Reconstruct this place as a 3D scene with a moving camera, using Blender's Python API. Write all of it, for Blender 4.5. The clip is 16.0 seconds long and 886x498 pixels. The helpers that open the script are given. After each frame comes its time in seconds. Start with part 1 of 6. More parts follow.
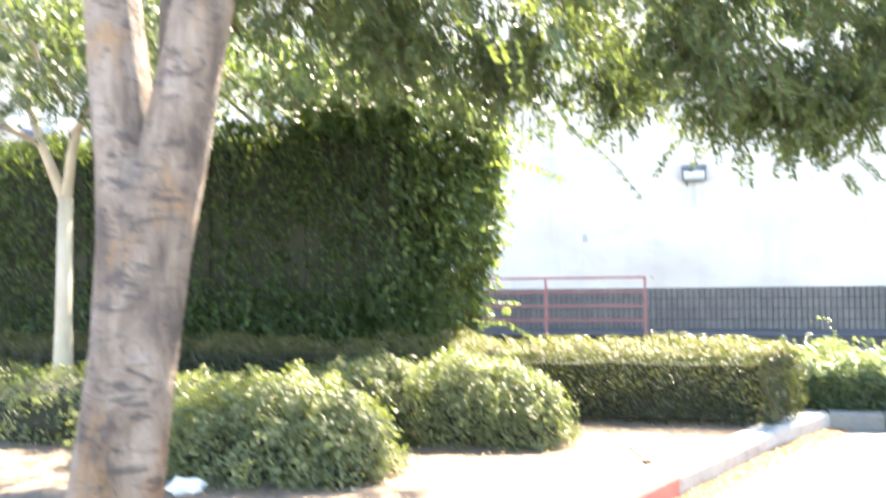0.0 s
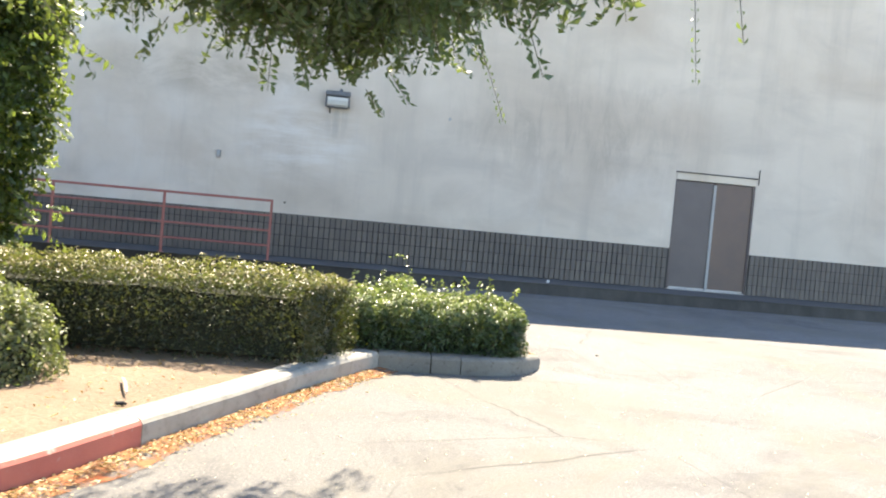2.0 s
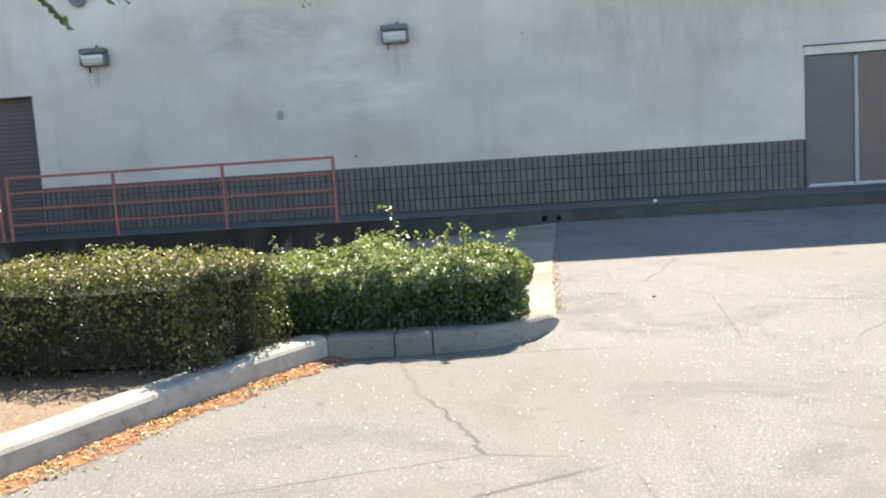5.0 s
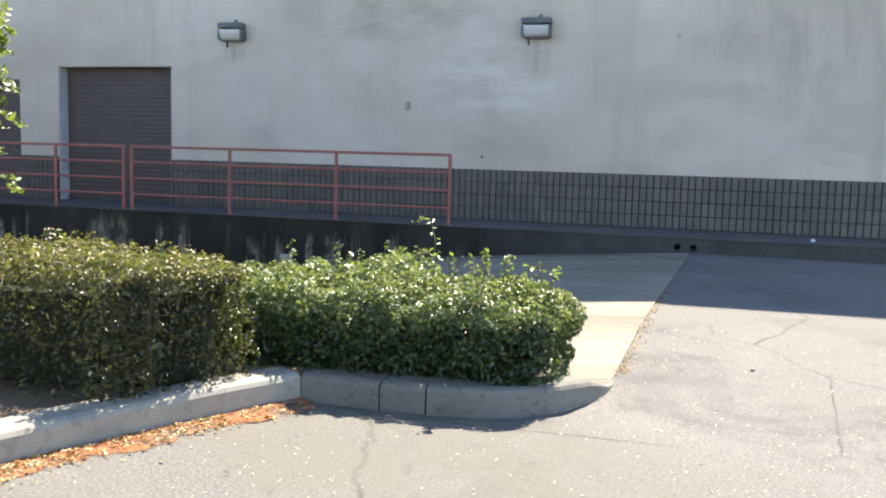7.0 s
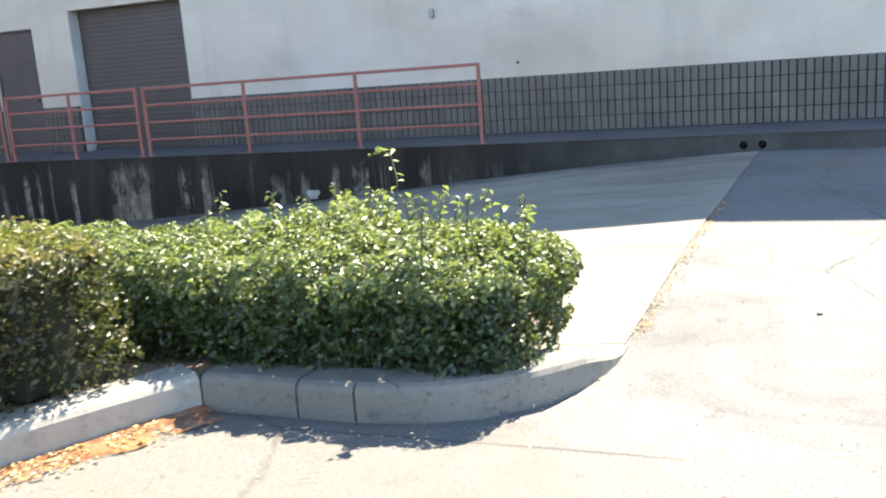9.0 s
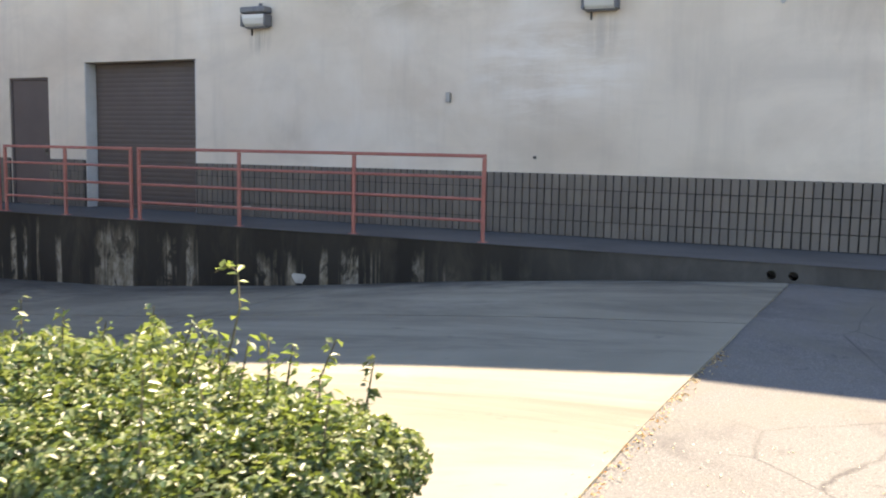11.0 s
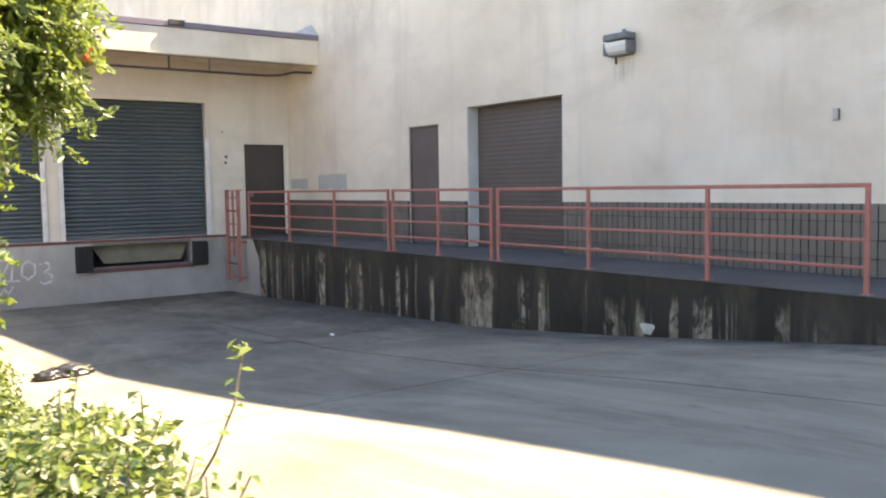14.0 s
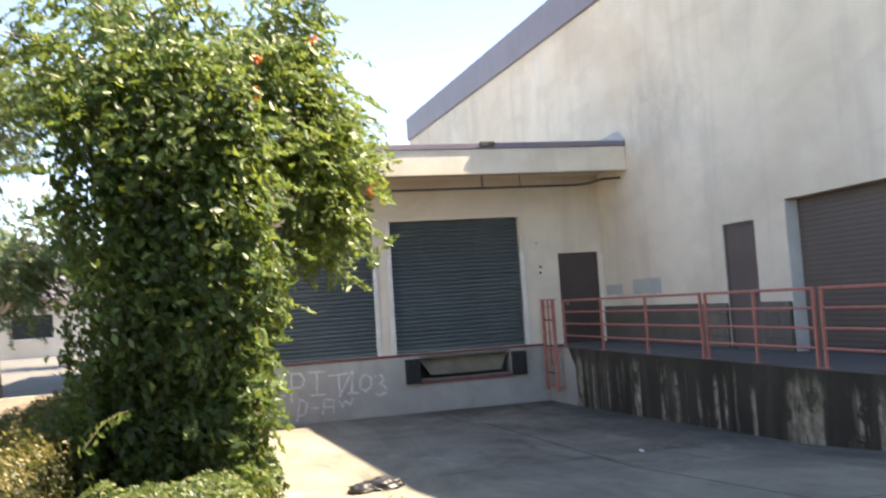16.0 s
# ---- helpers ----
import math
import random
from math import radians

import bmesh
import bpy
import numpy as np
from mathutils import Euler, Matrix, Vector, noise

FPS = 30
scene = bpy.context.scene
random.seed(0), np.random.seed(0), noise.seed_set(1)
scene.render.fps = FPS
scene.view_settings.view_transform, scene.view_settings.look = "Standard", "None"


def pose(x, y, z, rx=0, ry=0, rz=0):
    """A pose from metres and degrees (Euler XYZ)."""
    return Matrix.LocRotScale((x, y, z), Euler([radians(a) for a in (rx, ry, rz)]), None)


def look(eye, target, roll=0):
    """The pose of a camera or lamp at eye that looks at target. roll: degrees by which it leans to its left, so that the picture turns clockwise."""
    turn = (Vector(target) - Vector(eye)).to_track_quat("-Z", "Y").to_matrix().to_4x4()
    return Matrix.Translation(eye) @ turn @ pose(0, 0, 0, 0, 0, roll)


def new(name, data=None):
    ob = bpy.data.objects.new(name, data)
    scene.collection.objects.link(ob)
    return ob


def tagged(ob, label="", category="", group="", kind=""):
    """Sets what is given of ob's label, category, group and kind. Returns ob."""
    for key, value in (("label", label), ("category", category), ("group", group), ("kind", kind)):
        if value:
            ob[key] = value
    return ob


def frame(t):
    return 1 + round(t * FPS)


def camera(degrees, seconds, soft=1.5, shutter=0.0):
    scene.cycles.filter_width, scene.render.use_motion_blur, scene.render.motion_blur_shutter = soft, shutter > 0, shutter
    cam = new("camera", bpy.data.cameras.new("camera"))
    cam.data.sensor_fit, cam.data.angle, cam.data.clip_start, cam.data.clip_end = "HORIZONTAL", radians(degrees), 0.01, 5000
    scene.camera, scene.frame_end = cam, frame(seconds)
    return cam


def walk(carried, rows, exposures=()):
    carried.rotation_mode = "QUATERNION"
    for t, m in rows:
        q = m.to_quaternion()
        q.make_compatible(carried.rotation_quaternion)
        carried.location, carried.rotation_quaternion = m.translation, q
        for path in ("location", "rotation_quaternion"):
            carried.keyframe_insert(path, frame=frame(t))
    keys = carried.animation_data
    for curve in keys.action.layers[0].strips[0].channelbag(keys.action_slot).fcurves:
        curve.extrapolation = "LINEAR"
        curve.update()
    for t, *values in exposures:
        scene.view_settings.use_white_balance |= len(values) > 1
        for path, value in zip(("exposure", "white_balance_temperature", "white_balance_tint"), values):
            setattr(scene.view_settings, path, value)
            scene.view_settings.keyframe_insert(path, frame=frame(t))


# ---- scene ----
cam = camera(53.9, 16.0, soft=2.0, shutter=0.4)
PATH = [
    (0, (0.667, 0.509, 1.311), (0.186, 2.45, 1.381), -0.7),
    (0.5, (0.825, 0.738, 1.268), (0.543, 2.714, 1.138), 2.0),
    (1, (1.091, 1.002, 1.295), (1.087, 3.001, 1.253), 1.5),
    (1.5, (1.414, 1.238, 1.302), (1.556, 3.232, 1.257), 0.6),
    (2, (1.663, 1.462, 1.28), (1.898, 3.447, 1.209), 5.2),
    (2.5, (1.923, 1.721, 1.276), (2.117, 3.71, 1.2), 1.8),
    (3, (2.193, 1.983, 1.271), (2.156, 3.979, 1.144), 1.8),
    (3.5, (2.415, 2.269, 1.256), (2.318, 4.247, 0.979), 0.4),
    (4, (2.735, 2.526, 1.26), (2.698, 4.512, 1.031), -2.4),
    (6.5, (3.879, 4.158, 1.295), (3.399, 6.087, 1.074), -1.4),
    (7, (3.989, 4.496, 1.291), (3.441, 6.408, 1.079), 1.6),
    (7.5, (4.054, 4.872, 1.288), (3.379, 6.734, 1.018), 0.4),
    (8, (4.178, 5.235, 1.275), (3.379, 7.036, 0.931), -2.8),
    (8.5, (4.194, 5.549, 1.26), (3.523, 7.391, 0.865), -2.3),
    (9, (4.224, 5.873, 1.257), (3.502, 7.694, 0.857), -4.1),
    (9.5, (4.286, 6.234, 1.264), (3.53, 8.055, 0.932), -1.4),
    (10, (4.314, 6.627, 1.289), (3.516, 8.444, 1.04), 0.5),
    (12.5, (4.727, 8.139, 1.355), (3.7, 9.846, 1.184), -0.4),
    (13, (4.685, 8.455, 1.354), (3.333, 9.926, 1.254), 2.9),
    (13.5, (4.718, 8.75, 1.354), (3.11, 9.935, 1.275), 0.9),
    (14, (4.807, 9.006, 1.354), (3.191, 10.176, 1.212), -0.9),
    (14.5, (4.782, 9.222, 1.346), (3.165, 10.383, 1.155), -0.6),
    (15, (4.774, 9.403, 1.373), (3.021, 10.352, 1.207), -1.9),
    (15.5, (4.802, 9.53, 1.414), (2.916, 10.197, 1.403), -2.6),
    (16, (4.804, 9.609, 1.443), (2.869, 10.102, 1.566), -3.8),
]
walk(cam, [(t, look(eye, target, roll)) for t, eye, target, roll in PATH],
     exposures=[(0.0, 3.45, 7500, 14), (0.5, 3.95, 7100, 16), (1.0, 3.45, 7500, 13), (1.5, 2.5, 7900, 13), (2.0, 2.06, 7700, 12), (2.5, 1.97, 7600, 11), (3.0, 1.95, 7700, 11), (3.5, 1.82, 7900, 11),
                (4.0, 1.72, 7500, 11), (6.5, 1.74, 7250, 12), (7.0, 1.72, 7250, 12), (7.5, 1.82, 7250, 12), (8.0, 2.2, 7250, 12), (9.0, 2.25, 7300, 11), (9.5, 2.2, 7300, 11), (10.0, 1.98, 7700, 14), (12.5, 1.94, 8800, 18), (13.0, 2.02, 9000, 18), (13.5, 2.35, 9000, 18), (14.0, 2.4, 9000, 18), (14.5, 2.35, 9000, 18), (15.0, 2.3, 8900, 18), (15.5, 2.3, 8700, 16), (16.0, 1.98, 8300, 15)])

# ---- world, sun ----
SUN = Vector((0.25, 1.0, 1.395)).normalized()
world = bpy.data.worlds.new("sky")
scene.world = world
world.use_nodes = True
wt = world.node_tree
wt.nodes.clear()
sky = wt.nodes.new("ShaderNodeTexSky")
sky.sky_type = "NISHITA"
sky.sun_disc = False
sky.sun_elevation = math.asin(SUN.z)
sky.sun_rotation = math.atan2(SUN.x, SUN.y)
sky.altitude, sky.air_density, sky.dust_density, sky.ozone_density = 1500.0, 1.0, 0.0, 3.0
wbg = wt.nodes.new("ShaderNodeBackground")
wbg.inputs["Strength"].default_value = 0.14
wout = wt.nodes.new("ShaderNodeOutputWorld")
wt.links.new(sky.outputs[0], wbg.inputs[0])
wt.links.new(wbg.outputs[0], wout.inputs[0])
sun_data = bpy.data.lights.new("sun", "SUN")
sun_data.energy, sun_data.angle, sun_data.color = 4.9, radians(0.55), (1.0, 0.95, 0.86)
sun_ob = new("sun", sun_data)
sun_ob.matrix_world = look(SUN * 60, (0, 0, 0))


# ---- materials ----
class Mat:
    """A small builder of node materials."""

    def __init__(self, name, rough=0.8, metal=0.0, spec=0.5):
        self.m = bpy.data.materials.new(name)
        self.m.use_nodes = True
        self.t = self.m.node_tree
        self.b = self.t.nodes["Principled BSDF"]
        self.b.inputs["Roughness"].default_value = rough
        self.b.inputs["Metallic"].default_value = metal
        self.b.inputs["Specular IOR Level"].default_value = spec
        self.co = self.t.nodes.new("ShaderNodeTexCoord").outputs["Object"]
        self.h = None

    def node(self, kind, **values):
        n = self.t.nodes.new(kind)
        for key, value in values.items():
            n.inputs[key].default_value = value
        return n

    def link(self, a, b):
        self.t.links.new(a, b)

    def world_co(self):
        self.co = self.t.nodes.new("ShaderNodeNewGeometry").outputs["Position"]
        return self

    def noise(self, scale, detail=4.0, rough=0.6, stretch=None, distort=0.0):
        co = self.co
        if stretch:
            mp = self.t.nodes.new("ShaderNodeMapping")
            mp.inputs["Scale"].default_value = stretch
            self.link(co, mp.inputs["Vector"])
            co = mp.outputs[0]
        n = self.node("ShaderNodeTexNoise", Scale=scale, Detail=detail, Roughness=rough, Distortion=distort)
        self.link(co, n.inputs["Vector"])
        return n.outputs[0]

    def ramp(self, fac, *stops):
        r = self.t.nodes.new("ShaderNodeValToRGB")
        while len(r.color_ramp.elements) < len(stops):
            r.color_ramp.elements.new(0.5)
        for e, (p, c) in zip(r.color_ramp.elements, stops):
            e.position = p
            e.color = (*c, 1) if isinstance(c, tuple) else (c, c, c, 1)
        self.link(fac, r.inputs[0])
        return r.outputs[0]

    def mix(self, a, b, fac, mode="MIX"):
        n = self.t.nodes.new("ShaderNodeMix")
        n.data_type, n.blend_type = "RGBA", mode
        for socket, v in ((n.inputs[0], fac), (n.inputs[6], a), (n.inputs[7], b)):
            if isinstance(v, tuple):
                socket.default_value = (*v, 1)
            elif isinstance(v, (int, float)):
                socket.default_value = v
            else:
                self.link(v, socket)
        return n.outputs[2]

    def base(self, c):
        if isinstance(c, tuple):
            self.b.inputs["Base Color"].default_value = (*c, 1)
        else:
            self.link(c, self.b.inputs["Base Color"])
        return self

    def bump(self, height, strength=0.3, dist=0.01):
        n = self.node("ShaderNodeBump", Strength=strength, Distance=dist)
        self.link(height, n.inputs["Height"])
        if self.h:
            self.link(self.h, n.inputs["Normal"])
        self.h = n.outputs[0]
        self.link(self.h, self.b.inputs["Normal"])
        return self

    def rough(self, value):
        self.link(value, self.b.inputs["Roughness"])
        return self


def mat_stucco(name, a, b, stain):
    m = Mat(name, 0.9, spec=0.25).world_co()
    big = m.ramp(m.noise(0.45, 5, 0.6), (0.3, a), (0.7, b))
    streak = m.ramp(m.noise(1.0, 5, 0.65, (1.6, 1.6, 0.16)), (0.5, 0.0), (0.78, 1.0))
    c = m.mix(big, stain, m.mix((0.0, 0.0, 0.0), (0.55, 0.55, 0.55), streak))
    cloud = m.ramp(m.noise(0.9, 6, 0.62, (0.6, 0.6, 1.3), 0.6), (0.46, 0.0), (0.7, 0.4))
    c = m.mix(c, stain, cloud)
    warm = m.ramp(m.noise(0.22, 5, 0.55, (1, 1, 1.4), 0.8), (0.48, 0.0), (0.66, 0.5))
    c = m.mix(c, (stain[0] * 1.12, stain[1] * 1.02, stain[2] * 0.92), warm)
    pale = m.ramp(m.noise(0.35, 6, 0.6, (1, 1, 0.8), 0.4), (0.56, 0.0), (0.7, 0.45))
    c = m.mix(c, (0.74, 0.70, 0.64), pale)
    c = m.mix(c, (0.5, 0.48, 0.44), m.ramp(m.noise(45, 4), (0.55, 0.0), (0.8, 0.14)))
    # a scrubbed pale area, a brown cloud between the lamps and drips under each lamp
    # and two broad darker areas, near the double door and near the canopy
    for cx, cz, rx, rz, colour, much, wide in ((0.7, 2.55, 1.5, 0.95, (0.80, 0.78, 0.74), 0.5, (0.5, 1, 3.0)), (-1.2, 3.7, 2.6, 0.6, (stain[0] * 0.85, stain[1] * 0.8, stain[2] * 0.72), 0.6, (0.7, 1, 1.2)), (-4.13, 3.08, 0.26, 0.30, (0.22, 0.20, 0.17), 0.7, (9, 1, 0.3)), (1.385, 3.0, 0.28, 0.45, (0.34, 0.31, 0.27), 0.45, (6, 1, 0.3)), (6.4, 3.3, 3.4, 1.5, (stain[0] * 0.9, stain[1] * 0.88, stain[2] * 0.84), 0.6, (1.6, 1, 0.5)), (-12.2, 5.3, 2.6, 1.1, (0.36, 0.34, 0.32), 0.6, (0.9, 1, 0.6))):
        mp = m.t.nodes.new("ShaderNodeMapping")
        mp.vector_type = "POINT"
        mp.inputs["Location"].default_value = (-cx / rx, 0, -cz / rz)
        mp.inputs["Scale"].default_value = (1 / rx, 0, 1 / rz)
        m.link(m.co, mp.inputs["Vector"])
        ln = m.t.nodes.new("ShaderNodeVectorMath")
        ln.operation = "LENGTH"
        m.link(mp.outputs[0], ln.inputs[0])
        area = m.ramp(ln.outputs["Value"], (0.35, 1.0), (1.0, 0.0))
        c = m.mix(c, colour, m.mix(area, m.ramp(m.noise(1.4, 6, 0.7, wide, 0.5), (0.42, 0.0), (0.62, much)), 1.0, "MULTIPLY"))
    return m.base(c).bump(m.noise(110, 4), 0.25, 0.006).bump(m.noise(2.2, 3), 0.25, 0.02).m


STUCCO = mat_stucco("painted stucco", (0.70, 0.62, 0.52), (0.62, 0.545, 0.45), (0.43, 0.385, 0.33))
STUCCO_TRIM = mat_stucco("painted stucco trim", (0.74, 0.66, 0.54), (0.67, 0.58, 0.46), (0.45, 0.39, 0.32))


def mat_plain(name, colour, dark, scale=3.0, rough=0.6, metal=0.0, grain=60, bump=0.15):
    m = Mat(name, rough, metal)
    c = m.ramp(m.noise(scale, 6, 0.65), (0.32, dark), (0.68, colour))
    c = m.mix(c, dark, m.ramp(m.noise(grain, 3), (0.58, 0.0), (0.75, 0.5)))
    return m.base(c).bump(m.noise(grain, 4), bump, 0.004).m


COPING = mat_plain("violet-grey metal coping", (0.20, 0.17, 0.21), (0.15, 0.13, 0.16), 0.8, 0.55)
BRICK_M = Mat("dark painted brick", 0.75)
bi = BRICK_M.t.nodes.new("ShaderNodeObjectInfo").outputs["Random"]
bg = BRICK_M.t.nodes.new("ShaderNodeNewGeometry").outputs["Random Per Island"]
bsum = BRICK_M.node("ShaderNodeMath")
BRICK_M.link(bi, bsum.inputs[0])
BRICK_M.link(bg, bsum.inputs[1])
bfr = BRICK_M.t.nodes.new("ShaderNodeMath")
bfr.operation = "FRACT"
BRICK_M.link(bsum.outputs[0], bfr.inputs[0])
bc = BRICK_M.ramp(bfr.outputs[0], (0.0, (0.138, 0.120, 0.102)), (0.5, (0.155, 0.134, 0.114)), (1.0, (0.178, 0.152, 0.127)))
BRICK_M.world_co()
bc = BRICK_M.mix(bc, (0.10, 0.09, 0.08), BRICK_M.ramp(BRICK_M.noise(0.7, 5), (0.45, 0.0), (0.7, 0.6)))
BRICK_M.base(bc).bump(BRICK_M.noise(70, 5), 0.5, 0.006)
BRICK = BRICK_M.m
MORTAR = mat_plain("dark recessed mortar", (0.058, 0.052, 0.048), (0.036, 0.033, 0.031), 5, 0.95)
BAND_PLAIN = mat_plain("dark painted plinth", (0.115, 0.10, 0.085), (0.08, 0.07, 0.06), 1.5, 0.8)

m = Mat("asphalt", 0.92, spec=0.3).world_co()
c = m.ramp(m.noise(0.35, 6, 0.6), (0.3, (0.122, 0.121, 0.119)), (0.7, (0.172, 0.169, 0.163)))
c = m.mix(c, (0.34, 0.32, 0.28), m.ramp(m.noise(75, 5, 0.8), (0.52, 0.0), (0.62, 0.85)))
c = m.mix(c, (0.06, 0.06, 0.062), m.ramp(m.noise(62, 5, 0.8), (0.52, 0.0), (0.64, 0.75)))
c = m.mix(c, (0.085, 0.084, 0.084), m.ramp(m.noise(0.8, 6, 0.7, None, 0.8), (0.50, 0.0), (0.68, 0.75)))
c = m.mix(c, (0.15, 0.143, 0.118), m.ramp(m.noise(0.55, 6, 0.65, (1, 0.7, 1), 1.2), (0.48, 0.0), (0.62, 0.6)))
c = m.mix(c, (0.06, 0.06, 0.062), m.ramp(m.noise(5.0, 6, 0.75, None, 0.5), (0.60, 0.0), (0.70, 0.5)))
vor = m.t.nodes.new("ShaderNodeTexVoronoi")
vor.feature = "DISTANCE_TO_EDGE"
vor.inputs["Scale"].default_value = 0.42
wob = m.mix(m.co, m.noise(1.4, 5), 0.12, "ADD")
m.link(wob, vor.inputs["Vector"])
crack = m.ramp(vor.outputs["Distance"], (0.0, 1.0), (0.004, 0.0))
crackmask = m.ramp(m.noise(0.5, 2), (0.46, 0.0), (0.56, 0.75))
c = m.mix(c, (0.05, 0.05, 0.05), m.mix((0.0, 0.0, 0.0), crackmask, crack))
ASPHALT = m.base(c).bump(m.noise(150, 3, 0.7), 0.55, 0.008).bump(m.noise(0.9, 4), 0.3, 0.02).m

m = Mat("weathered concrete", 0.9, spec=0.3).world_co()
c = m.ramp(m.noise(0.5, 6, 0.62, None, 0.5), (0.3, (0.218, 0.203, 0.160)), (0.7, (0.312, 0.292, 0.232)))
c = m.mix(c, (0.12, 0.108, 0.09), m.ramp(m.noise(0.55, 6, 0.7, (0.35, 1.3, 1), 0.9), (0.46, 0.0), (0.68, 0.8)))
c = m.mix(c, (0.37, 0.355, 0.31), m.ramp(m.noise(1.1, 6, 0.7, (0.5, 1.2, 1), 0.6), (0.56, 0.0), (0.72, 0.45)))
c = m.mix(c, (0.07, 0.068, 0.066), m.ramp(m.noise(3.5, 6, 0.75, (0.6, 1, 1), 0.8), (0.62, 0.0), (0.72, 0.5)))
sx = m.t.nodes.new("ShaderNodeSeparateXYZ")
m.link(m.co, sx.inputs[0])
# oil staining grows towards the dock
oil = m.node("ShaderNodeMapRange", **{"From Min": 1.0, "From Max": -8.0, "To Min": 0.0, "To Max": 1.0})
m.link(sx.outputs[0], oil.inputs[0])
# kept to the building's shadow: its shade is put into the colour with the oil
shade_band = m.node("ShaderNodeMapRange", **{"From Min": 11.2, "From Max": 14.5, "To Min": 0.0, "To Max": 0.75})
m.link(sx.outputs[1], shade_band.inputs[0])
oil_and_shade = m.node("ShaderNodeMath")
oil_and_shade.operation = "MULTIPLY"
m.link(oil.outputs[0], oil_and_shade.inputs[0])
m.link(shade_band.outputs[0], oil_and_shade.inputs[1])
c = m.mix(c, (0.070, 0.058, 0.048), m.mix((0.0, 0.0, 0.0), m.ramp(m.noise(0.42, 6, 0.7, (1, 1.2, 1), 0.7), (0.30, 0.1), (0.56, 0.95)), oil_and_shade.outputs[0]))
c = m.mix(c, (0.05, 0.04, 0.034), m.mix((0.0, 0.0, 0.0), m.ramp(m.noise(1.6, 6, 0.72, (0.7, 1.1, 1), 1.0), (0.50, 0.0), (0.64, 0.75)), oil_and_shade.outputs[0]))
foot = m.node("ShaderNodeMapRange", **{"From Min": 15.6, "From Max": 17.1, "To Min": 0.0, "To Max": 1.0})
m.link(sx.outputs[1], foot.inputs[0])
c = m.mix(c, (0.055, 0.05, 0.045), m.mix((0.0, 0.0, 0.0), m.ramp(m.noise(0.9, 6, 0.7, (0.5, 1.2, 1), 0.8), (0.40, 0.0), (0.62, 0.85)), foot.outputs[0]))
c = m.mix(c, (0.25, 0.23, 0.21), m.ramp(m.noise(60, 4), (0.55, 0.0), (0.8, 0.35)))
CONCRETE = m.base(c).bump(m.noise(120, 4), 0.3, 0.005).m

m = Mat("kerb concrete", 0.9, spec=0.3).world_co()
c = m.ramp(m.noise(3.0, 6), (0.3, (0.26, 0.25, 0.218)), (0.7, (0.35, 0.335, 0.292)))
c = m.mix(c, (0.14, 0.132, 0.118), m.ramp(m.noise(14, 5), (0.54, 0.0), (0.74, 0.6)))
c = m.mix(c, (0.11, 0.10, 0.09), m.ramp(m.noise(1.3, 6, 0.7, None, 0.6), (0.50, 0.0), (0.70, 0.55)))
c = m.mix(c, (0.42, 0.40, 0.36), m.ramp(m.noise(70, 5, 0.8), (0.56, 0.0), (0.70, 0.5)))
KERB = m.base(c).bump(m.noise(90, 4), 0.4, 0.006).m
# rough dark aggregate, toned down further for the tip's shaded face
m = Mat("dark rough kerb concrete", 0.95, spec=0.2).world_co()
c = m.ramp(m.noise(2.4, 6, 0.65), (0.3, (0.15, 0.145, 0.13)), (0.7, (0.23, 0.222, 0.198)))
c = m.mix(c, (0.07, 0.066, 0.06), m.ramp(m.noise(26, 5, 0.75), (0.55, 0.0), (0.68, 0.7)))
c = m.mix(c, (0.34, 0.33, 0.30), m.ramp(m.noise(60, 5, 0.8), (0.57, 0.0), (0.70, 0.5)))
KERB_DARK = m.base(c).bump(m.noise(60, 5), 0.6, 0.008).m
m = Mat("red kerb paint", 0.75).world_co()
sx = m.t.nodes.new("ShaderNodeSeparateXYZ")
m.link(m.t.nodes.new("ShaderNodeNewGeometry").outputs["Normal"], sx.inputs[0])
tread = m.ramp(sx.outputs[2], (0.55, 0.0), (0.85, 0.8))
worn = m.mix(m.ramp(m.noise(9, 6, 0.7), (0.60, 0.0), (0.68, 0.9)), m.ramp(m.noise(4, 6, 0.7), (0.36, 0.55), (0.52, 1.0)), tread)
c = m.mix(m.ramp(m.noise(2, 5), (0.3, (0.36, 0.10, 0.075)), (0.7, (0.46, 0.15, 0.11))), (0.42, 0.36, 0.31), worn)
KERB_RED = m.base(c).bump(m.noise(90, 4), 0.4, 0.006).m

m = Mat("stained retaining wall", 0.85, spec=0.3).world_co()
c = m.ramp(m.noise(1.0, 6, 0.6, (1, 1, 0.5)), (0.3, (0.022, 0.019, 0.015)), (0.7, (0.046, 0.040, 0.032)))
sx = m.t.nodes.new("ShaderNodeSeparateXYZ")
m.link(m.co, sx.inputs[0])
soft = m.ramp(m.noise(1.0, 5, 0.65, (1.6, 1, 0.4), 0.5), (0.5, 0.0), (0.75, 0.5))
c = m.mix(c, (0.125, 0.105, 0.078), soft)
pale = m.ramp(m.noise(8, 6, 0.72, (1, 1, 0.5)), (0.32, (0.11, 0.09, 0.06)), (0.5, (0.24, 0.205, 0.15)), (0.72, (0.46, 0.42, 0.35)))
wet = m.ramp(m.noise(1.0, 4, 0.6, (3.6, 1, 0.12), 0.35), (0.515, 0.0), (0.575, 1.0))
thin = m.ramp(m.noise(1.0, 4, 0.7, (8.0, 1, 0.2), 0.4), (0.60, 0.0), (0.66, 0.8))
run = m.mix(wet, thin, 0.5, "LIGHTEN")
group = m.ramp(m.noise(0.75, 4, 0.6, (1, 1, 0.15), 0.4), (0.34, 0.0), (0.46, 1.0))
breaks = m.ramp(m.noise(2.4, 5, 0.7, (1.6, 1, 1.0), 0.9), (0.40, 0.05), (0.50, 1.0))
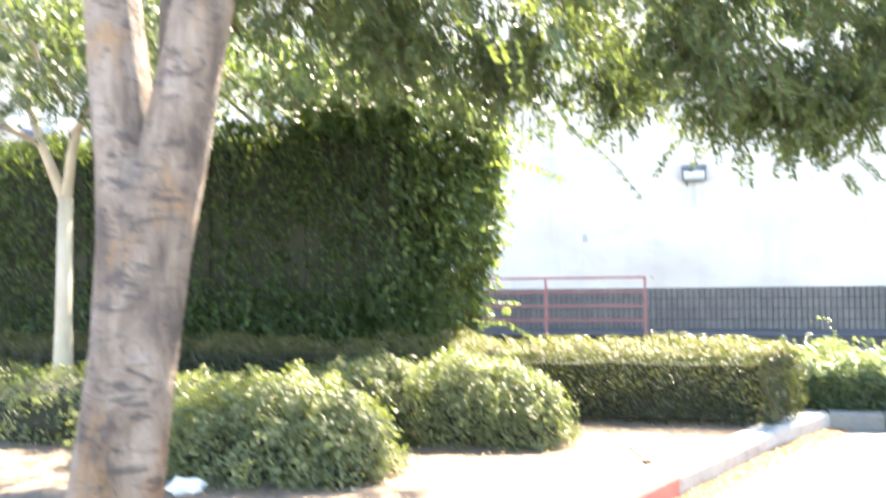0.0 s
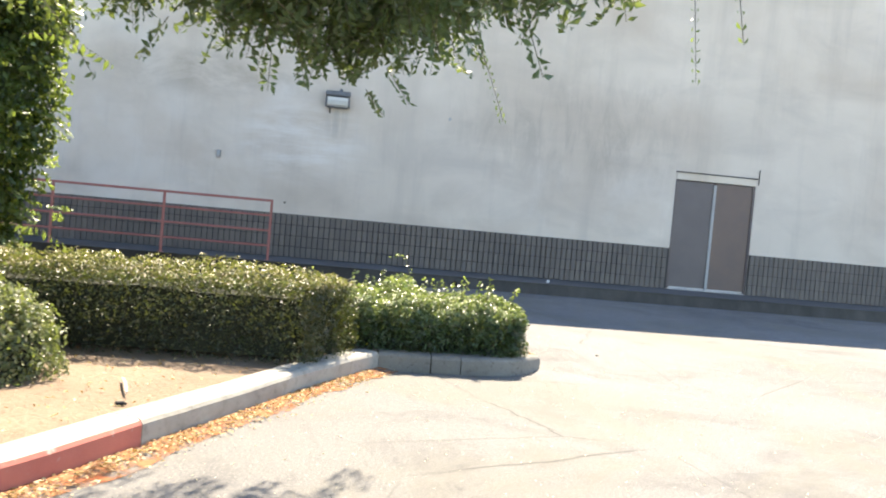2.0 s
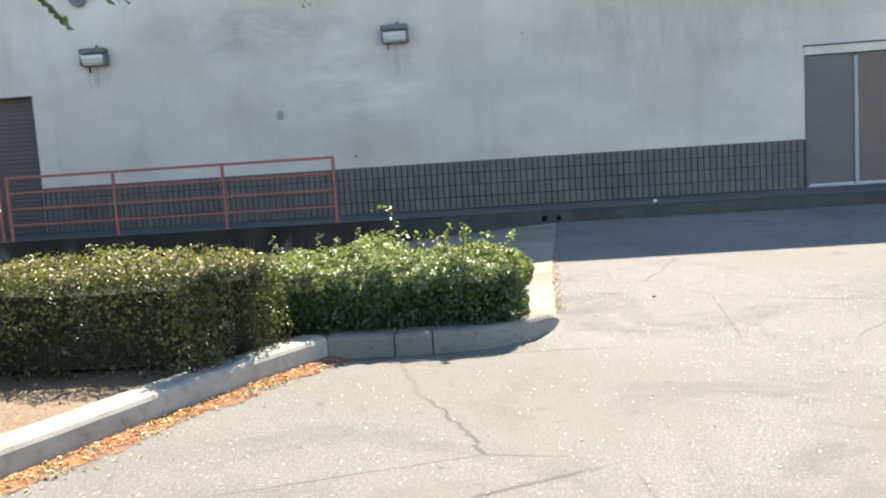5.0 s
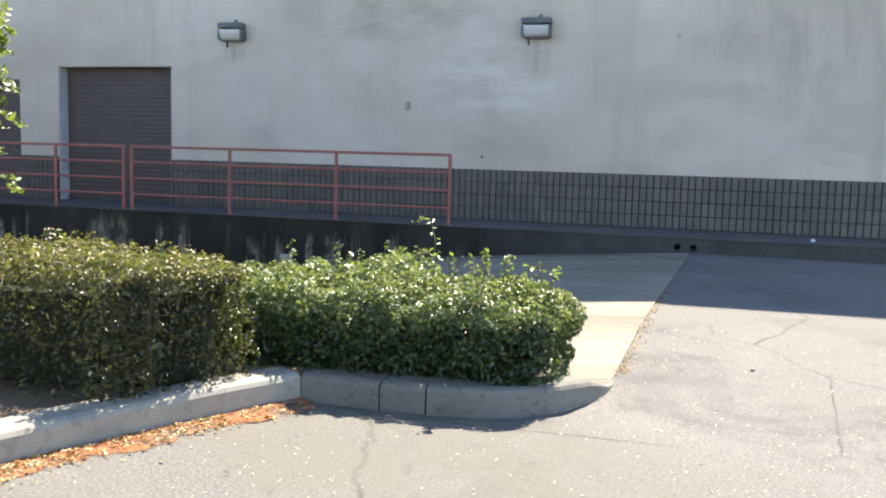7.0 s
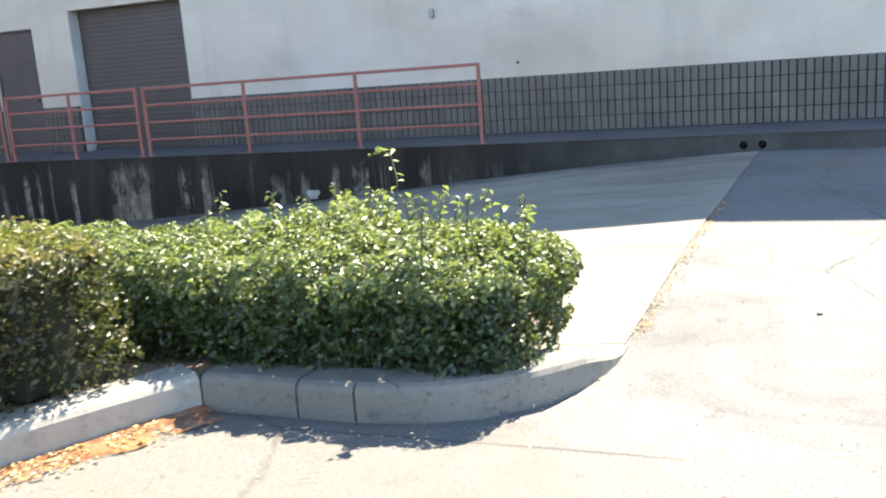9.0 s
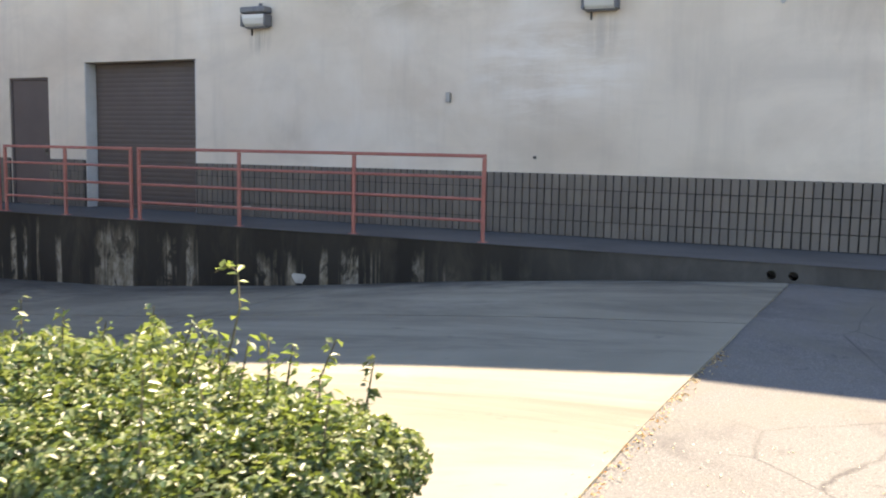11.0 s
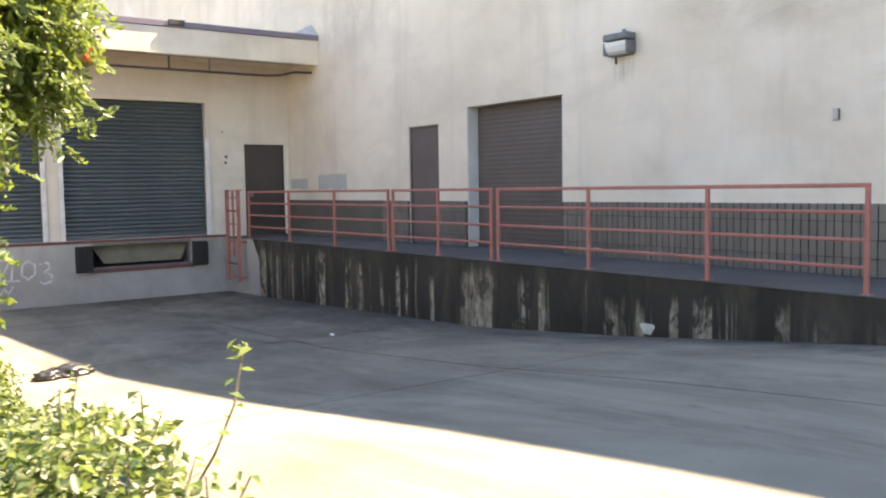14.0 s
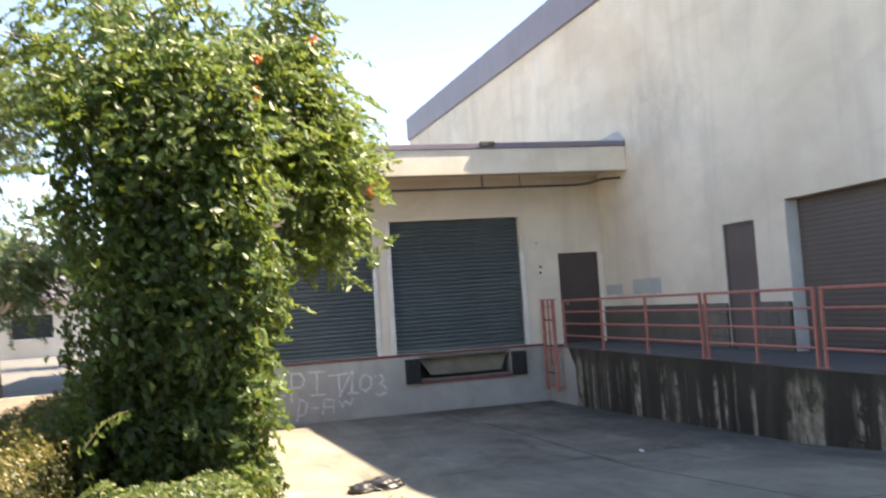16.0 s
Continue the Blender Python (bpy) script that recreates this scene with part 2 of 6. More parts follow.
# the runs start some way under the deck's edge
start = m.node("ShaderNodeMath")
m.link(sx.outputs[2], start.inputs[0])
m.link(m.ramp(m.noise(1.0, 4, 0.7, (2.4, 1, 0.0)), (0.3, 0.0), (0.7, 0.5)), start.inputs[1])
top = m.node("ShaderNodeMapRange", **{"From Min": 0.30, "From Max": 0.08, "To Min": 0.0, "To Max": 1.0})
m.link(start.outputs[0], top.inputs[0])
less = m.node("ShaderNodeMapRange", **{"From Min": -1.6, "From Max": 0.8, "To Min": 1.0, "To Max": 0.12})
m.link(sx.outputs[0], less.inputs[0])
mask = m.mix(run, group, 1.0, "MULTIPLY")
mask = m.mix(mask, breaks, 1.0, "MULTIPLY")
mask = m.mix((0.0, 0.0, 0.0), mask, top.outputs[0])
mask = m.mix((0.0, 0.0, 0.0), mask, less.outputs[0])
c = m.mix(c, pale, mask)
# bare grey concrete where the wall runs out
bare = m.node("ShaderNodeMapRange", **{"From Min": 0.4, "From Max": 3.0, "To Min": 0.0, "To Max": 0.85})
m.link(sx.outputs[0], bare.inputs[0])
c = m.mix(c, m.ramp(m.noise(2.2, 6, 0.65, (1, 1, 0.6), 0.4), (0.3, (0.055, 0.053, 0.05)), (0.7, (0.115, 0.11, 0.10))), bare.outputs[0])
RETAIN = m.base(c).bump(m.noise(40, 5), 0.4, 0.01).m

m = Mat("dock concrete", 0.88).world_co()
c = m.ramp(m.noise(1.2, 6), (0.3, (0.30, 0.285, 0.26)), (0.7, (0.40, 0.38, 0.345)))
c = m.mix(c, (0.16, 0.155, 0.145), m.ramp(m.noise(1.0, 5, 0.7, (1, 2.2, 0.35)), (0.55, 0.0), (0.78, 0.6)))
DOCK = m.base(c).bump(m.noise(80, 4), 0.3, 0.006).m
PLATFORM = mat_plain("dark platform concrete", (0.10, 0.099, 0.098), (0.06, 0.06, 0.06), 0.9, 0.85)

m = Mat("dry soil", 1.0, spec=0.1).world_co()
c = m.ramp(m.noise(1.1, 6, 0.65), (0.3, (0.19, 0.142, 0.105)), (0.7, (0.28, 0.215, 0.16)))
c = m.mix(c, (0.12, 0.085, 0.06), m.ramp(m.noise(24, 6, 0.7), (0.52, 0.0), (0.72, 0.65)))
c = m.mix(c, (0.42, 0.34, 0.25), m.ramp(m.noise(60, 4, 0.7), (0.6, 0.0), (0.75, 0.5)))
SOIL = m.base(c).bump(m.noise(35, 6), 0.8, 0.03).m

RAIL_RED = mat_plain("faded red rail paint", (0.42, 0.155, 0.125), (0.33, 0.11, 0.09), 6, 0.5, 0.0, 90)
BROWN_DOOR = mat_plain("brown painted steel", (0.125, 0.10, 0.095), (0.10, 0.08, 0.076), 1.2, 0.45)
BROWN_WOOD = mat_plain("reddish-brown painted steel", (0.175, 0.115, 0.086), (0.13, 0.094, 0.08), 1.0, 0.5)
DARK_DOOR = mat_plain("dark brown painted steel", (0.062, 0.046, 0.042), (0.045, 0.034, 0.031), 1.2, 0.45)
GREY_DOOR = mat_plain("taupe painted steel", (0.145, 0.122, 0.114), (0.115, 0.097, 0.092), 1.0, 0.5)
SHUTTER_BROWN = mat_plain("brown shutter steel", (0.10, 0.078, 0.070), (0.08, 0.062, 0.056), 1.5, 0.45)
m = Mat("green-grey shutter steel", 0.45, 0.2).world_co()
c = m.ramp(m.noise(0.9, 5), (0.3, (0.075, 0.095, 0.10)), (0.7, (0.105, 0.128, 0.132)))
c = m.mix(c, (0.19, 0.21, 0.21), m.ramp(m.noise(2.0, 5, 0.7, (1, 1, 0.5)), (0.6, 0.0), (0.8, 0.4)))
SHUTTER_GREEN = m.base(c).m
WHITE_TRIM = mat_plain("white painted trim", (0.72, 0.70, 0.66), (0.55, 0.53, 0.49), 4, 0.55)
PALE_JAMB = mat_plain("pale blue-grey jamb paint", (0.52, 0.52, 0.50), (0.42, 0.42, 0.41), 3, 0.7)
BLACK = mat_plain("black rubber", (0.022, 0.022, 0.022), (0.014, 0.014, 0.014), 8, 0.8)
RAG_M = mat_plain("black synthetic cloth", (0.035, 0.035, 0.038), (0.015, 0.015, 0.016), 8, 0.38)
STEEL = mat_plain("dull grey steel", (0.22, 0.21, 0.19), (0.14, 0.13, 0.12), 3, 0.5, 0.6)
TAN_PLATE = mat_plain("tan worn steel plate", (0.19, 0.16, 0.105), (0.11, 0.092, 0.062), 2, 0.6, 0.1)
DARK_PIPE = mat_plain("dark pipe", (0.06, 0.05, 0.045), (0.04, 0.035, 0.03), 6, 0.6)
LAMP_BODY = mat_plain("weathered bronze housing", (0.17, 0.175, 0.185), (0.10, 0.104, 0.11), 8, 0.5, 0.3)
PATCH_GREY = mat_plain("grey touch-up paint", (0.40, 0.40, 0.38), (0.34, 0.34, 0.325), 3, 0.85)
PATCH_WHITE = mat_plain("white plaster patch", (0.62, 0.60, 0.55), (0.42, 0.40, 0.36), 6, 0.9)
m = Mat("thin white spray paint", 0.8).world_co()
m.base(m.ramp(m.noise(10, 5), (0.3, (0.60, 0.58, 0.54)), (0.7, (0.74, 0.72, 0.68))))
m.link(m.ramp(m.noise(14, 6, 0.75), (0.34, 0.5), (0.58, 0.95)), m.b.inputs["Alpha"])
GRAFFITI = m.m
RED_STRIPE = mat_plain("worn red edge paint", (0.22, 0.06, 0.058), (0.085, 0.05, 0.046), 5, 0.75)
ROOFING = mat_plain("pale roof felt", (0.45, 0.44, 0.42), (0.36, 0.35, 0.34), 1, 0.9)
FLASHING = mat_plain("pale metal flashing", (0.55, 0.55, 0.54), (0.45, 0.45, 0.45), 4, 0.4, 0.5)
GREEN_LID = mat_plain("green plastic lid", (0.10, 0.17, 0.115), (0.07, 0.12, 0.08), 6, 0.6)
PAPER = mat_plain("white paper", (0.78, 0.77, 0.74), (0.66, 0.65, 0.62), 12, 0.8)
GLASSY = Mat("prismatic lens", 0.25, 0.0).base((0.62, 0.63, 0.60)).m
m = Mat("smooth mottled bark", 0.85).world_co()
c = m.ramp(m.noise(6.0, 6, 0.62, (1, 1, 0.4), 0.5), (0.36, (0.13, 0.092, 0.072)), (0.5, (0.28, 0.205, 0.15)), (0.62, (0.40, 0.315, 0.25)))
c = m.mix(c, (0.40, 0.22, 0.10), m.ramp(m.noise(5.0, 5, 0.6, (1, 1, 0.5), 0.4), (0.55, 0.0), (0.66, 0.7)))
c = m.mix(c, (0.09, 0.07, 0.062), m.ramp(m.noise(11, 6, 0.7, (1, 1, 0.5), 0.6), (0.58, 0.0), (0.68, 0.7)))
ridge = m.noise(9, 6, 0.7, (0.8, 0.8, 2.6), 0.8)
c = m.mix(c, (0.10, 0.078, 0.066), m.ramp(ridge, (0.53, 0.0), (0.62, 0.85)))
BARK = m.base(c).bump(m.noise(12, 6, 0.65, (1, 1, 0.35)), 1.0, 0.09).bump(ridge, 0.7, 0.03).m
m = Mat("pale bark", 0.85).world_co()
PALE_BARK = m.base(m.ramp(m.noise(9, 5, 0.6, (1, 1, 0.3)), (0.3, (0.36, 0.30, 0.22)), (0.7, (0.5, 0.44, 0.34)))).bump(m.noise(30, 4), 0.4, 0.01).m
TWIG = mat_plain("green-brown twig", (0.12, 0.11, 0.055), (0.08, 0.065, 0.04), 20, 0.8)


def mat_leaf(name, dark, mid, light, rough=0.42, through_light=0.35, spec=0.5):
    m = Mat(name, rough, spec=spec)
    isl = m.t.nodes.new("ShaderNodeNewGeometry").outputs["Random Per Island"]
    c = m.ramp(isl, (0.0, dark), (0.55, mid), (1.0, light))
    m.base(c)
    tr = m.t.nodes.new("ShaderNodeBsdfTranslucent")
    m.link(m.mix(c, (0.75, 0.95, 0.15), 0.35, "MIX"), tr.inputs["Color"])
    mx = m.t.nodes.new("ShaderNodeMixShader")
    mx.inputs[0].default_value = through_light
    m.link(m.b.outputs[0], mx.inputs[1])
    m.link(tr.outputs[0], mx.inputs[2])
    m.link(mx.outputs[0], m.t.nodes["Material Output"].inputs["Surface"])
    return m.m


# toned dark for the hedge's shaded front, with a separate sunlit copy below
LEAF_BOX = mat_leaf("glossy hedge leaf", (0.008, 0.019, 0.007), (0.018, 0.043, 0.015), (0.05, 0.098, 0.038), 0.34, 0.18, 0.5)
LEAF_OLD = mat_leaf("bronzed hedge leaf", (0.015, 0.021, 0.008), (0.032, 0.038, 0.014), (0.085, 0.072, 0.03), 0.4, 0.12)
# paler and browner than the leaf above, used near the top
LEAF_OLD_TOP = mat_leaf("pale bronzed hedge leaf", (0.065, 0.058, 0.02), (0.125, 0.10, 0.036), (0.21, 0.15, 0.06), 0.45, 0.2)
LEAF_BUSH = mat_leaf("pale shrub leaf", (0.045, 0.062, 0.026), (0.10, 0.12, 0.05), (0.21, 0.205, 0.095), 0.45, 0.25)
LEAF_IVY = mat_leaf("ivy leaf", (0.008, 0.018, 0.005), (0.018, 0.040, 0.010), (0.046, 0.084, 0.018), 0.5, 0.2, 0.3)
# hedge leaf with sunlight put into its colour, for tops and shoots
LEAF_SUNLIT = mat_leaf("sunlit-toned hedge leaf", (0.046, 0.084, 0.030), (0.125, 0.172, 0.073), (0.27, 0.28, 0.15), 0.38, 0.28, 0.5)
LEAF_VINE = mat_leaf("bright vine leaf", (0.038, 0.075, 0.017), (0.075, 0.13, 0.03), (0.15, 0.19, 0.05), 0.4, 0.32)
LEAF_MID = mat_leaf("full-grown vine leaf", (0.016, 0.040, 0.010), (0.040, 0.080, 0.018), (0.095, 0.145, 0.036), 0.42, 0.28)
LEAF_TREE = mat_leaf("grey-green tree leaf", (0.028, 0.055, 0.026), (0.048, 0.085, 0.036), (0.075, 0.11, 0.045), 0.5, 0.22)
# dark filler added inside foliage to block light and stand for inner shade
SHADE_FILL = mat_plain("dark shade fill", (0.030, 0.034, 0.016), (0.02, 0.02, 0.011), 12, 1.0)
LITTER_M = mat_leaf("fallen dry leaf", (0.28, 0.12, 0.05), (0.46, 0.30, 0.15), (0.66, 0.53, 0.34), 0.8, 0.1, 0.2)
FLECK_M = mat_leaf("pale fallen petal", (0.5, 0.44, 0.32), (0.62, 0.56, 0.42), (0.75, 0.68, 0.5), 0.8, 0.1, 0.2)
FLOWER_M = mat_leaf("red flower", (0.55, 0.05, 0.03), (0.62, 0.08, 0.05), (0.7, 0.15, 0.08), 0.6, 0.3)
m = Mat("rust-stained gutter dust", 1.0, spec=0.1).world_co()
m.base(m.ramp(m.noise(4, 6), (0.3, (0.31, 0.10, 0.045)), (0.7, (0.36, 0.19, 0.10)))).bump(m.noise(50, 5), 0.5, 0.01)
m.link(m.ramp(m.noise(7, 6, 0.72), (0.44, 0.85), (0.60, 0.0)), m.b.inputs["Alpha"])
GUTTER_M = m.m


# ---- building helpers ----
def mesh_of(bm, name):
    me = bpy.data.meshes.new(name)
    bmesh.ops.recalc_face_normals(bm, faces=bm.faces[:])
    bm.to_mesh(me)
    bm.free()
    return me


def part(name, bm, material, parent=None, label="", smooth=False):
    me = mesh_of(bm, name)
    me.materials.append(material)
    if smooth:
        for p in me.polygons:
            p.use_smooth = True
    ob = new(name, me)
    if parent is not None:
        ob.parent = parent
        ob.matrix_parent_inverse = parent.matrix_basis.inverted()
    if label:
        tagged(ob, label)
    return ob


def thing(name, at, label, category, group="", kind=""):
    ob = new(name)
    ob.empty_display_size = 0.2
    ob.matrix_basis = Matrix.Translation(at)
    return tagged(ob, label, category, group, kind)


def box(x0, x1, y0, y1, z0, z1, bevel=0.0, bm=None, seg=1):
    out = bm or bmesh.new()
    vs = [out.verts.new((x, y, z)) for z in (z0, z1) for y in (y0, y1) for x in (x0, x1)]
    fs = [out.faces.new([vs[i] for i in f]) for f in ((0, 2, 3, 1), (4, 5, 7, 6), (0, 1, 5, 4), (2, 6, 7, 3), (0, 4, 6, 2), (1, 3, 7, 5))]
    if bevel:
        edges = list({e for f in fs for e in f.edges})
        bmesh.ops.bevel(out, geom=edges, offset=bevel, segments=seg, affect="EDGES", profile=0.5)
    return out


def tube(points, radius, sides=8, bm=None, end_radius=None):
    """A round rod along points."""
    out = bm or bmesh.new()
    pts = [Vector(p) for p in points]
    rings = []
    up = Vector((0.31, 0.22, 0.92))
    for i, p in enumerate(pts):
        d = (pts[min(i + 1, len(pts) - 1)] - pts[max(i - 1, 0)]).normalized()
        u = d.cross(up if abs(d.dot(up)) < 0.95 else Vector((1, 0, 0))).normalized()
        v = d.cross(u)
        r = radius if end_radius is None else radius + (end_radius - radius) * i / (len(pts) - 1)
        rings.append([out.verts.new(p + r * (math.cos(a) * u + math.sin(a) * v)) for a in (2 * math.pi * k / sides for k in range(sides))])
    for a, b in zip(rings, rings[1:]):
        for k in range(sides):
            out.faces.new((a[k], a[(k + 1) % sides], b[(k + 1) % sides], b[k]))
    out.faces.new(rings[0][::-1])
    out.faces.new(rings[-1])
    return out


def disc(centre, axis, radius, depth, sides=20, bm=None):
    c, a = Vector(centre), Vector(axis).normalized()
    return tube([c, c + a * depth], radius, sides, bm)


def wall_sheet(us, zs, openings, d0, d1, place):
    """A wall with real openings: us, zs are its cuts; place(u, d, z) gives the world point; d0 is the face, d1 the back."""
    us = sorted(set(us) | {v for o in openings for v in o[:2]})
    zs = sorted(set(zs) | {v for o in openings for v in o[2:]})
    bm = bmesh.new()
    solid = {}
    for i in range(len(us) - 1):
        for j in range(len(zs) - 1):
            u, z = (us[i] + us[i + 1]) / 2, (zs[j] + zs[j + 1]) / 2
            solid[i, j] = not any(o[0] < u < o[1] and o[2] < z < o[3] for o in openings)

    def quad(*pts):
        bm.faces.new([bm.verts.new(place(*p)) for p in pts])

    for (i, j), on in solid.items():
        if not on:
            continue
        a, b, c, d = us[i], us[i + 1], zs[j], zs[j + 1]
        quad((a, d0, c), (b, d0, c), (b, d0, d), (a, d0, d))
        quad((a, d1, c), (a, d1, d), (b, d1, d), (b, d1, c))
        for di, dj, e in ((-1, 0, ((a, c), (a, d))), (1, 0, ((b, c), (b, d))), (0, -1, ((a, c), (b, c))), (0, 1, ((a, d), (b, d)))):
            if not solid.get((i + di, j + dj), False):
                (u0, z0), (u1, z1) = e
                quad((u0, d0, z0), (u1, d0, z1), (u1, d1, z1), (u0, d1, z0))
    bmesh.ops.remove_doubles(bm, verts=bm.verts[:], dist=1e-4)
    return bm


def leaf_mesh(name, points, normals, size, aspect=0.55, spread=0.7, droop=0.0, seed=1, material=None, parent=None, fold=0.18, label=""):
    """Folded leaves, one at each point, turned loosely to the normals."""
    rng = np.random.default_rng(seed)
    n = len(points)
    p = np.asarray(points, float)
    d = np.asarray(normals, float) + rng.normal(0, spread, (n, 3))
    d /= np.linalg.norm(d, axis=1, keepdims=True) + 1e-9
    a = np.cross(d, rng.normal(0, 1, (n, 3)))
    a[:, 2] -= droop
    a /= np.linalg.norm(a, axis=1, keepdims=True) + 1e-9
    b = np.cross(d, a)
    b /= np.linalg.norm(b, axis=1, keepdims=True) + 1e-9
    d = np.cross(a, b)
    s = size * rng.uniform(0.6, 1.25, (n, 1))
    w = s * aspect * 0.5
    lift = s * fold * rng.uniform(0.3, 1.3, (n, 1))
    v = np.stack([p - a * s * 0.5, p - a * s * 0.02 + b * w + d * lift, p + a * s * 0.5 - d * lift * 0.5, p - a * s * 0.02 - b * w + d * lift], 1)
    me = bpy.data.meshes.new(name)
    base = 4 * np.arange(n)[:, None]
    tris = np.concatenate([base + [0, 1, 2], base + [0, 2, 3]], 1).reshape(-1, 3)
    me.vertices.add(4 * n)
    me.vertices.foreach_set("co", v.reshape(-1))
    me.loops.add(6 * n)
    me.loops.foreach_set("vertex_index", tris.reshape(-1).astype(np.int32))
    me.polygons.add(2 * n)
    me.polygons.foreach_set("loop_start", np.arange(0, 6 * n, 3, dtype=np.int32))
    me.polygons.foreach_set("loop_total", np.full(2 * n, 3, dtype=np.int32))
    me.update(calc_edges=True)
    me.validate()
    me.materials.append(material)
    ob = new(name, me)
    if parent is not None:
        ob.parent = parent
        ob.matrix_parent_inverse = parent.matrix_basis.inverted()
    if label:
        tagged(ob, label)
    return ob


def lumps(p, scale, amount, seed=0.0):
    """A smooth uneven offset at each point."""
    return np.array([noise.noise(Vector((x * scale + seed, y * scale, z * scale))) * amount for x, y, z in p])


def box_shell(n, x0, x1, y0, y1, z0, z1, rng, inset=0.12, rounding=0.12, faces="all"):
    """Points near the skin of a clipped box, with their outward normals."""
    ax, ay, az = (y1 - y0) * (z1 - z0), (x1 - x0) * (z1 - z0), (x1 - x0) * (y1 - y0)
    w = np.array([ax, ax, ay, ay, az]) / (2 * ax + 2 * ay + az)
    pick = rng.choice(5, n, p=w)
    u = rng.random((n, 3))
    p = np.array([x0, y0, z0]) + u * np.array([x1 - x0, y1 - y0, z1 - z0])
    nrm = np.zeros((n, 3))
    for k, (axis, val, sgn) in enumerate(((0, x0, -1), (0, x1, 1), (1, y0, -1), (1, y1, 1), (2, z1, 1))):
        s = pick == k
        p[s, axis] = val
        nrm[s, axis] = sgn
    c = np.array([(x0 + x1) / 2, (y0 + y1) / 2, (z0 + z1) / 2])
    half = np.array([x1 - x0, y1 - y0, z1 - z0]) / 2
    q = np.clip(p - c, -(half - rounding), half - rounding)
    q[:, 2] = np.where(p[:, 2] < c[2], p[:, 2] - c[2], q[:, 2])
    off = p - c - q
    ln = np.linalg.norm(off, axis=1, keepdims=True)
    off = np.where(ln > 1e-6, off / np.maximum(ln, 1e-6) * np.minimum(ln, rounding), off)
    nrm = np.where(ln > 1e-6, off / np.maximum(np.linalg.norm(off, axis=1, keepdims=True), 1e-6), nrm)
    p = c + q + off
    p -= nrm * (rng.random((n, 1)) ** 1.8) * inset
    return p, nrm

# ---- the lie of the land ----
FACE_Y = 18.82      # main wall's face
DOCK_X = -15.34     # dock wall's face
DECK_Z = 0.23       # platform and dock floor
EDGE_Y = 17.20      # platform's front
FALL_X = (-60.0, -15.3, -13.7, -9.9, -5.6, -2.3, 0.16, 2.0, 3.9)
FALL_Z = (-1.09, -1.09, -1.06, -0.94, -0.80, -0.52, -0.26, -0.10, 0.03)


def fall(x):
    return float(np.interp(x, FALL_X, FALL_Z))


def smooth(a, b, v):
    u = min(max((v - a) / (b - a), 0.0), 1.0)
    return u * u * (3 - 2 * u)


def seam_x(y):
    return float(np.interp(y, (9.2, 9.9, 11.5, 12.5, 17.2), (3.57, 3.605, 3.65, 3.70, 3.99)))


def ground_z(x, y):
    if x > seam_x(y):
        return 0.03 * smooth(12, 17, y)
    return fall(x) * smooth(8.2, 9.8, y)


def sheet(xs, ys, height):
    bm = bmesh.new()
    grid = [[bm.verts.new((x, y, height(x, y))) for x in xs] for y in ys]
    for a, b in zip(grid, grid[1:]):
        for i in range(len(xs) - 1):
            bm.faces.new((a[i], a[i + 1], b[i + 1], b[i]))
    return bm


def under(x, y):
    inside = x < seam_x(y) + 0.001 and 9.14 < y < EDGE_Y + 0.5 and x > DOCK_X - 1
    return ground_z(x, y) - (0.06 * min(max((seam_x(y) - 0.03 - x) / 0.2, 0.0), 1.0) * smooth(9.12, 9.25, y) if inside else 0.0)


xs = [-900, -300, -120, -60, -40, -30, -24] + [-20 + 0.5 * k for k in range(46)] + [3.2, 3.4, 3.55, 3.65, 3.8, 4.0] + [4.5 + 0.5 * k for k in range(24)] + [18, 22, 30, 45, 80, 200, 900]
ys = [-900, -300, -100, -50, -30, -20, -14, -10] + [-8 + 0.5 * k for k in range(34)] + [9.2, 9.24, 9.26, 9.5, 9.8] + [10 + 0.5 * k for k in range(18)] + [19.5, 24, 40, 100, 300, 900]
tagged(part("ground", sheet(xs, ys, under), ASPHALT, smooth=True), "worn grey asphalt lot with pale aggregate and faint cracks", "ground", kind="structure")

# concrete apron in cast panels
apron = thing("apron", (-4, 13, -0.6), "pale weathered concrete apron sloping down to the dock", "pavement", kind="structure")


def slab_panel(x0, x1, y0, y1, right_seam=False, gap=0.015):
    bm = bmesh.new()
    deep = 0.14
    nx, ny = max(2, int((x1 - x0) / 0.4)), max(2, int((y1 - y0) / 0.8))
    top, low = [], []
    for j in range(ny + 1):
        y = y0 + gap + (y1 - y0 - 2 * gap) * j / ny
        rx = seam_x(y) - 0.012 if right_seam else x1 - gap
        row = [(x0 + gap + (rx - x0 - gap) * i / nx, y) for i in range(nx + 1)]
        top.append([bm.verts.new((x, yy, ground_z(min(x, seam_x(yy) - 0.01), yy) + 0.004)) for x, yy in row])
        low.append([bm.verts.new((x, yy, ground_z(min(x, seam_x(yy) - 0.01), yy) - deep)) for x, yy in row])
    for j in range(ny):
        for i in range(nx):
            bm.faces.new((top[j][i], top[j][i + 1], top[j + 1][i + 1], top[j + 1][i]))
    for j in range(ny):
        bm.faces.new((top[j][0], top[j + 1][0], low[j + 1][0], low[j][0]))
        bm.faces.new((top[j][nx], low[j][nx], low[j + 1][nx], top[j + 1][nx]))
    for i in range(nx):
        bm.faces.new((top[0][i], low[0][i], low[0][i + 1], top[0][i + 1]))
        bm.faces.new((top[ny][i], top[ny][i + 1], low[ny][i + 1], low[ny][i]))
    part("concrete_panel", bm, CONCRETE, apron)


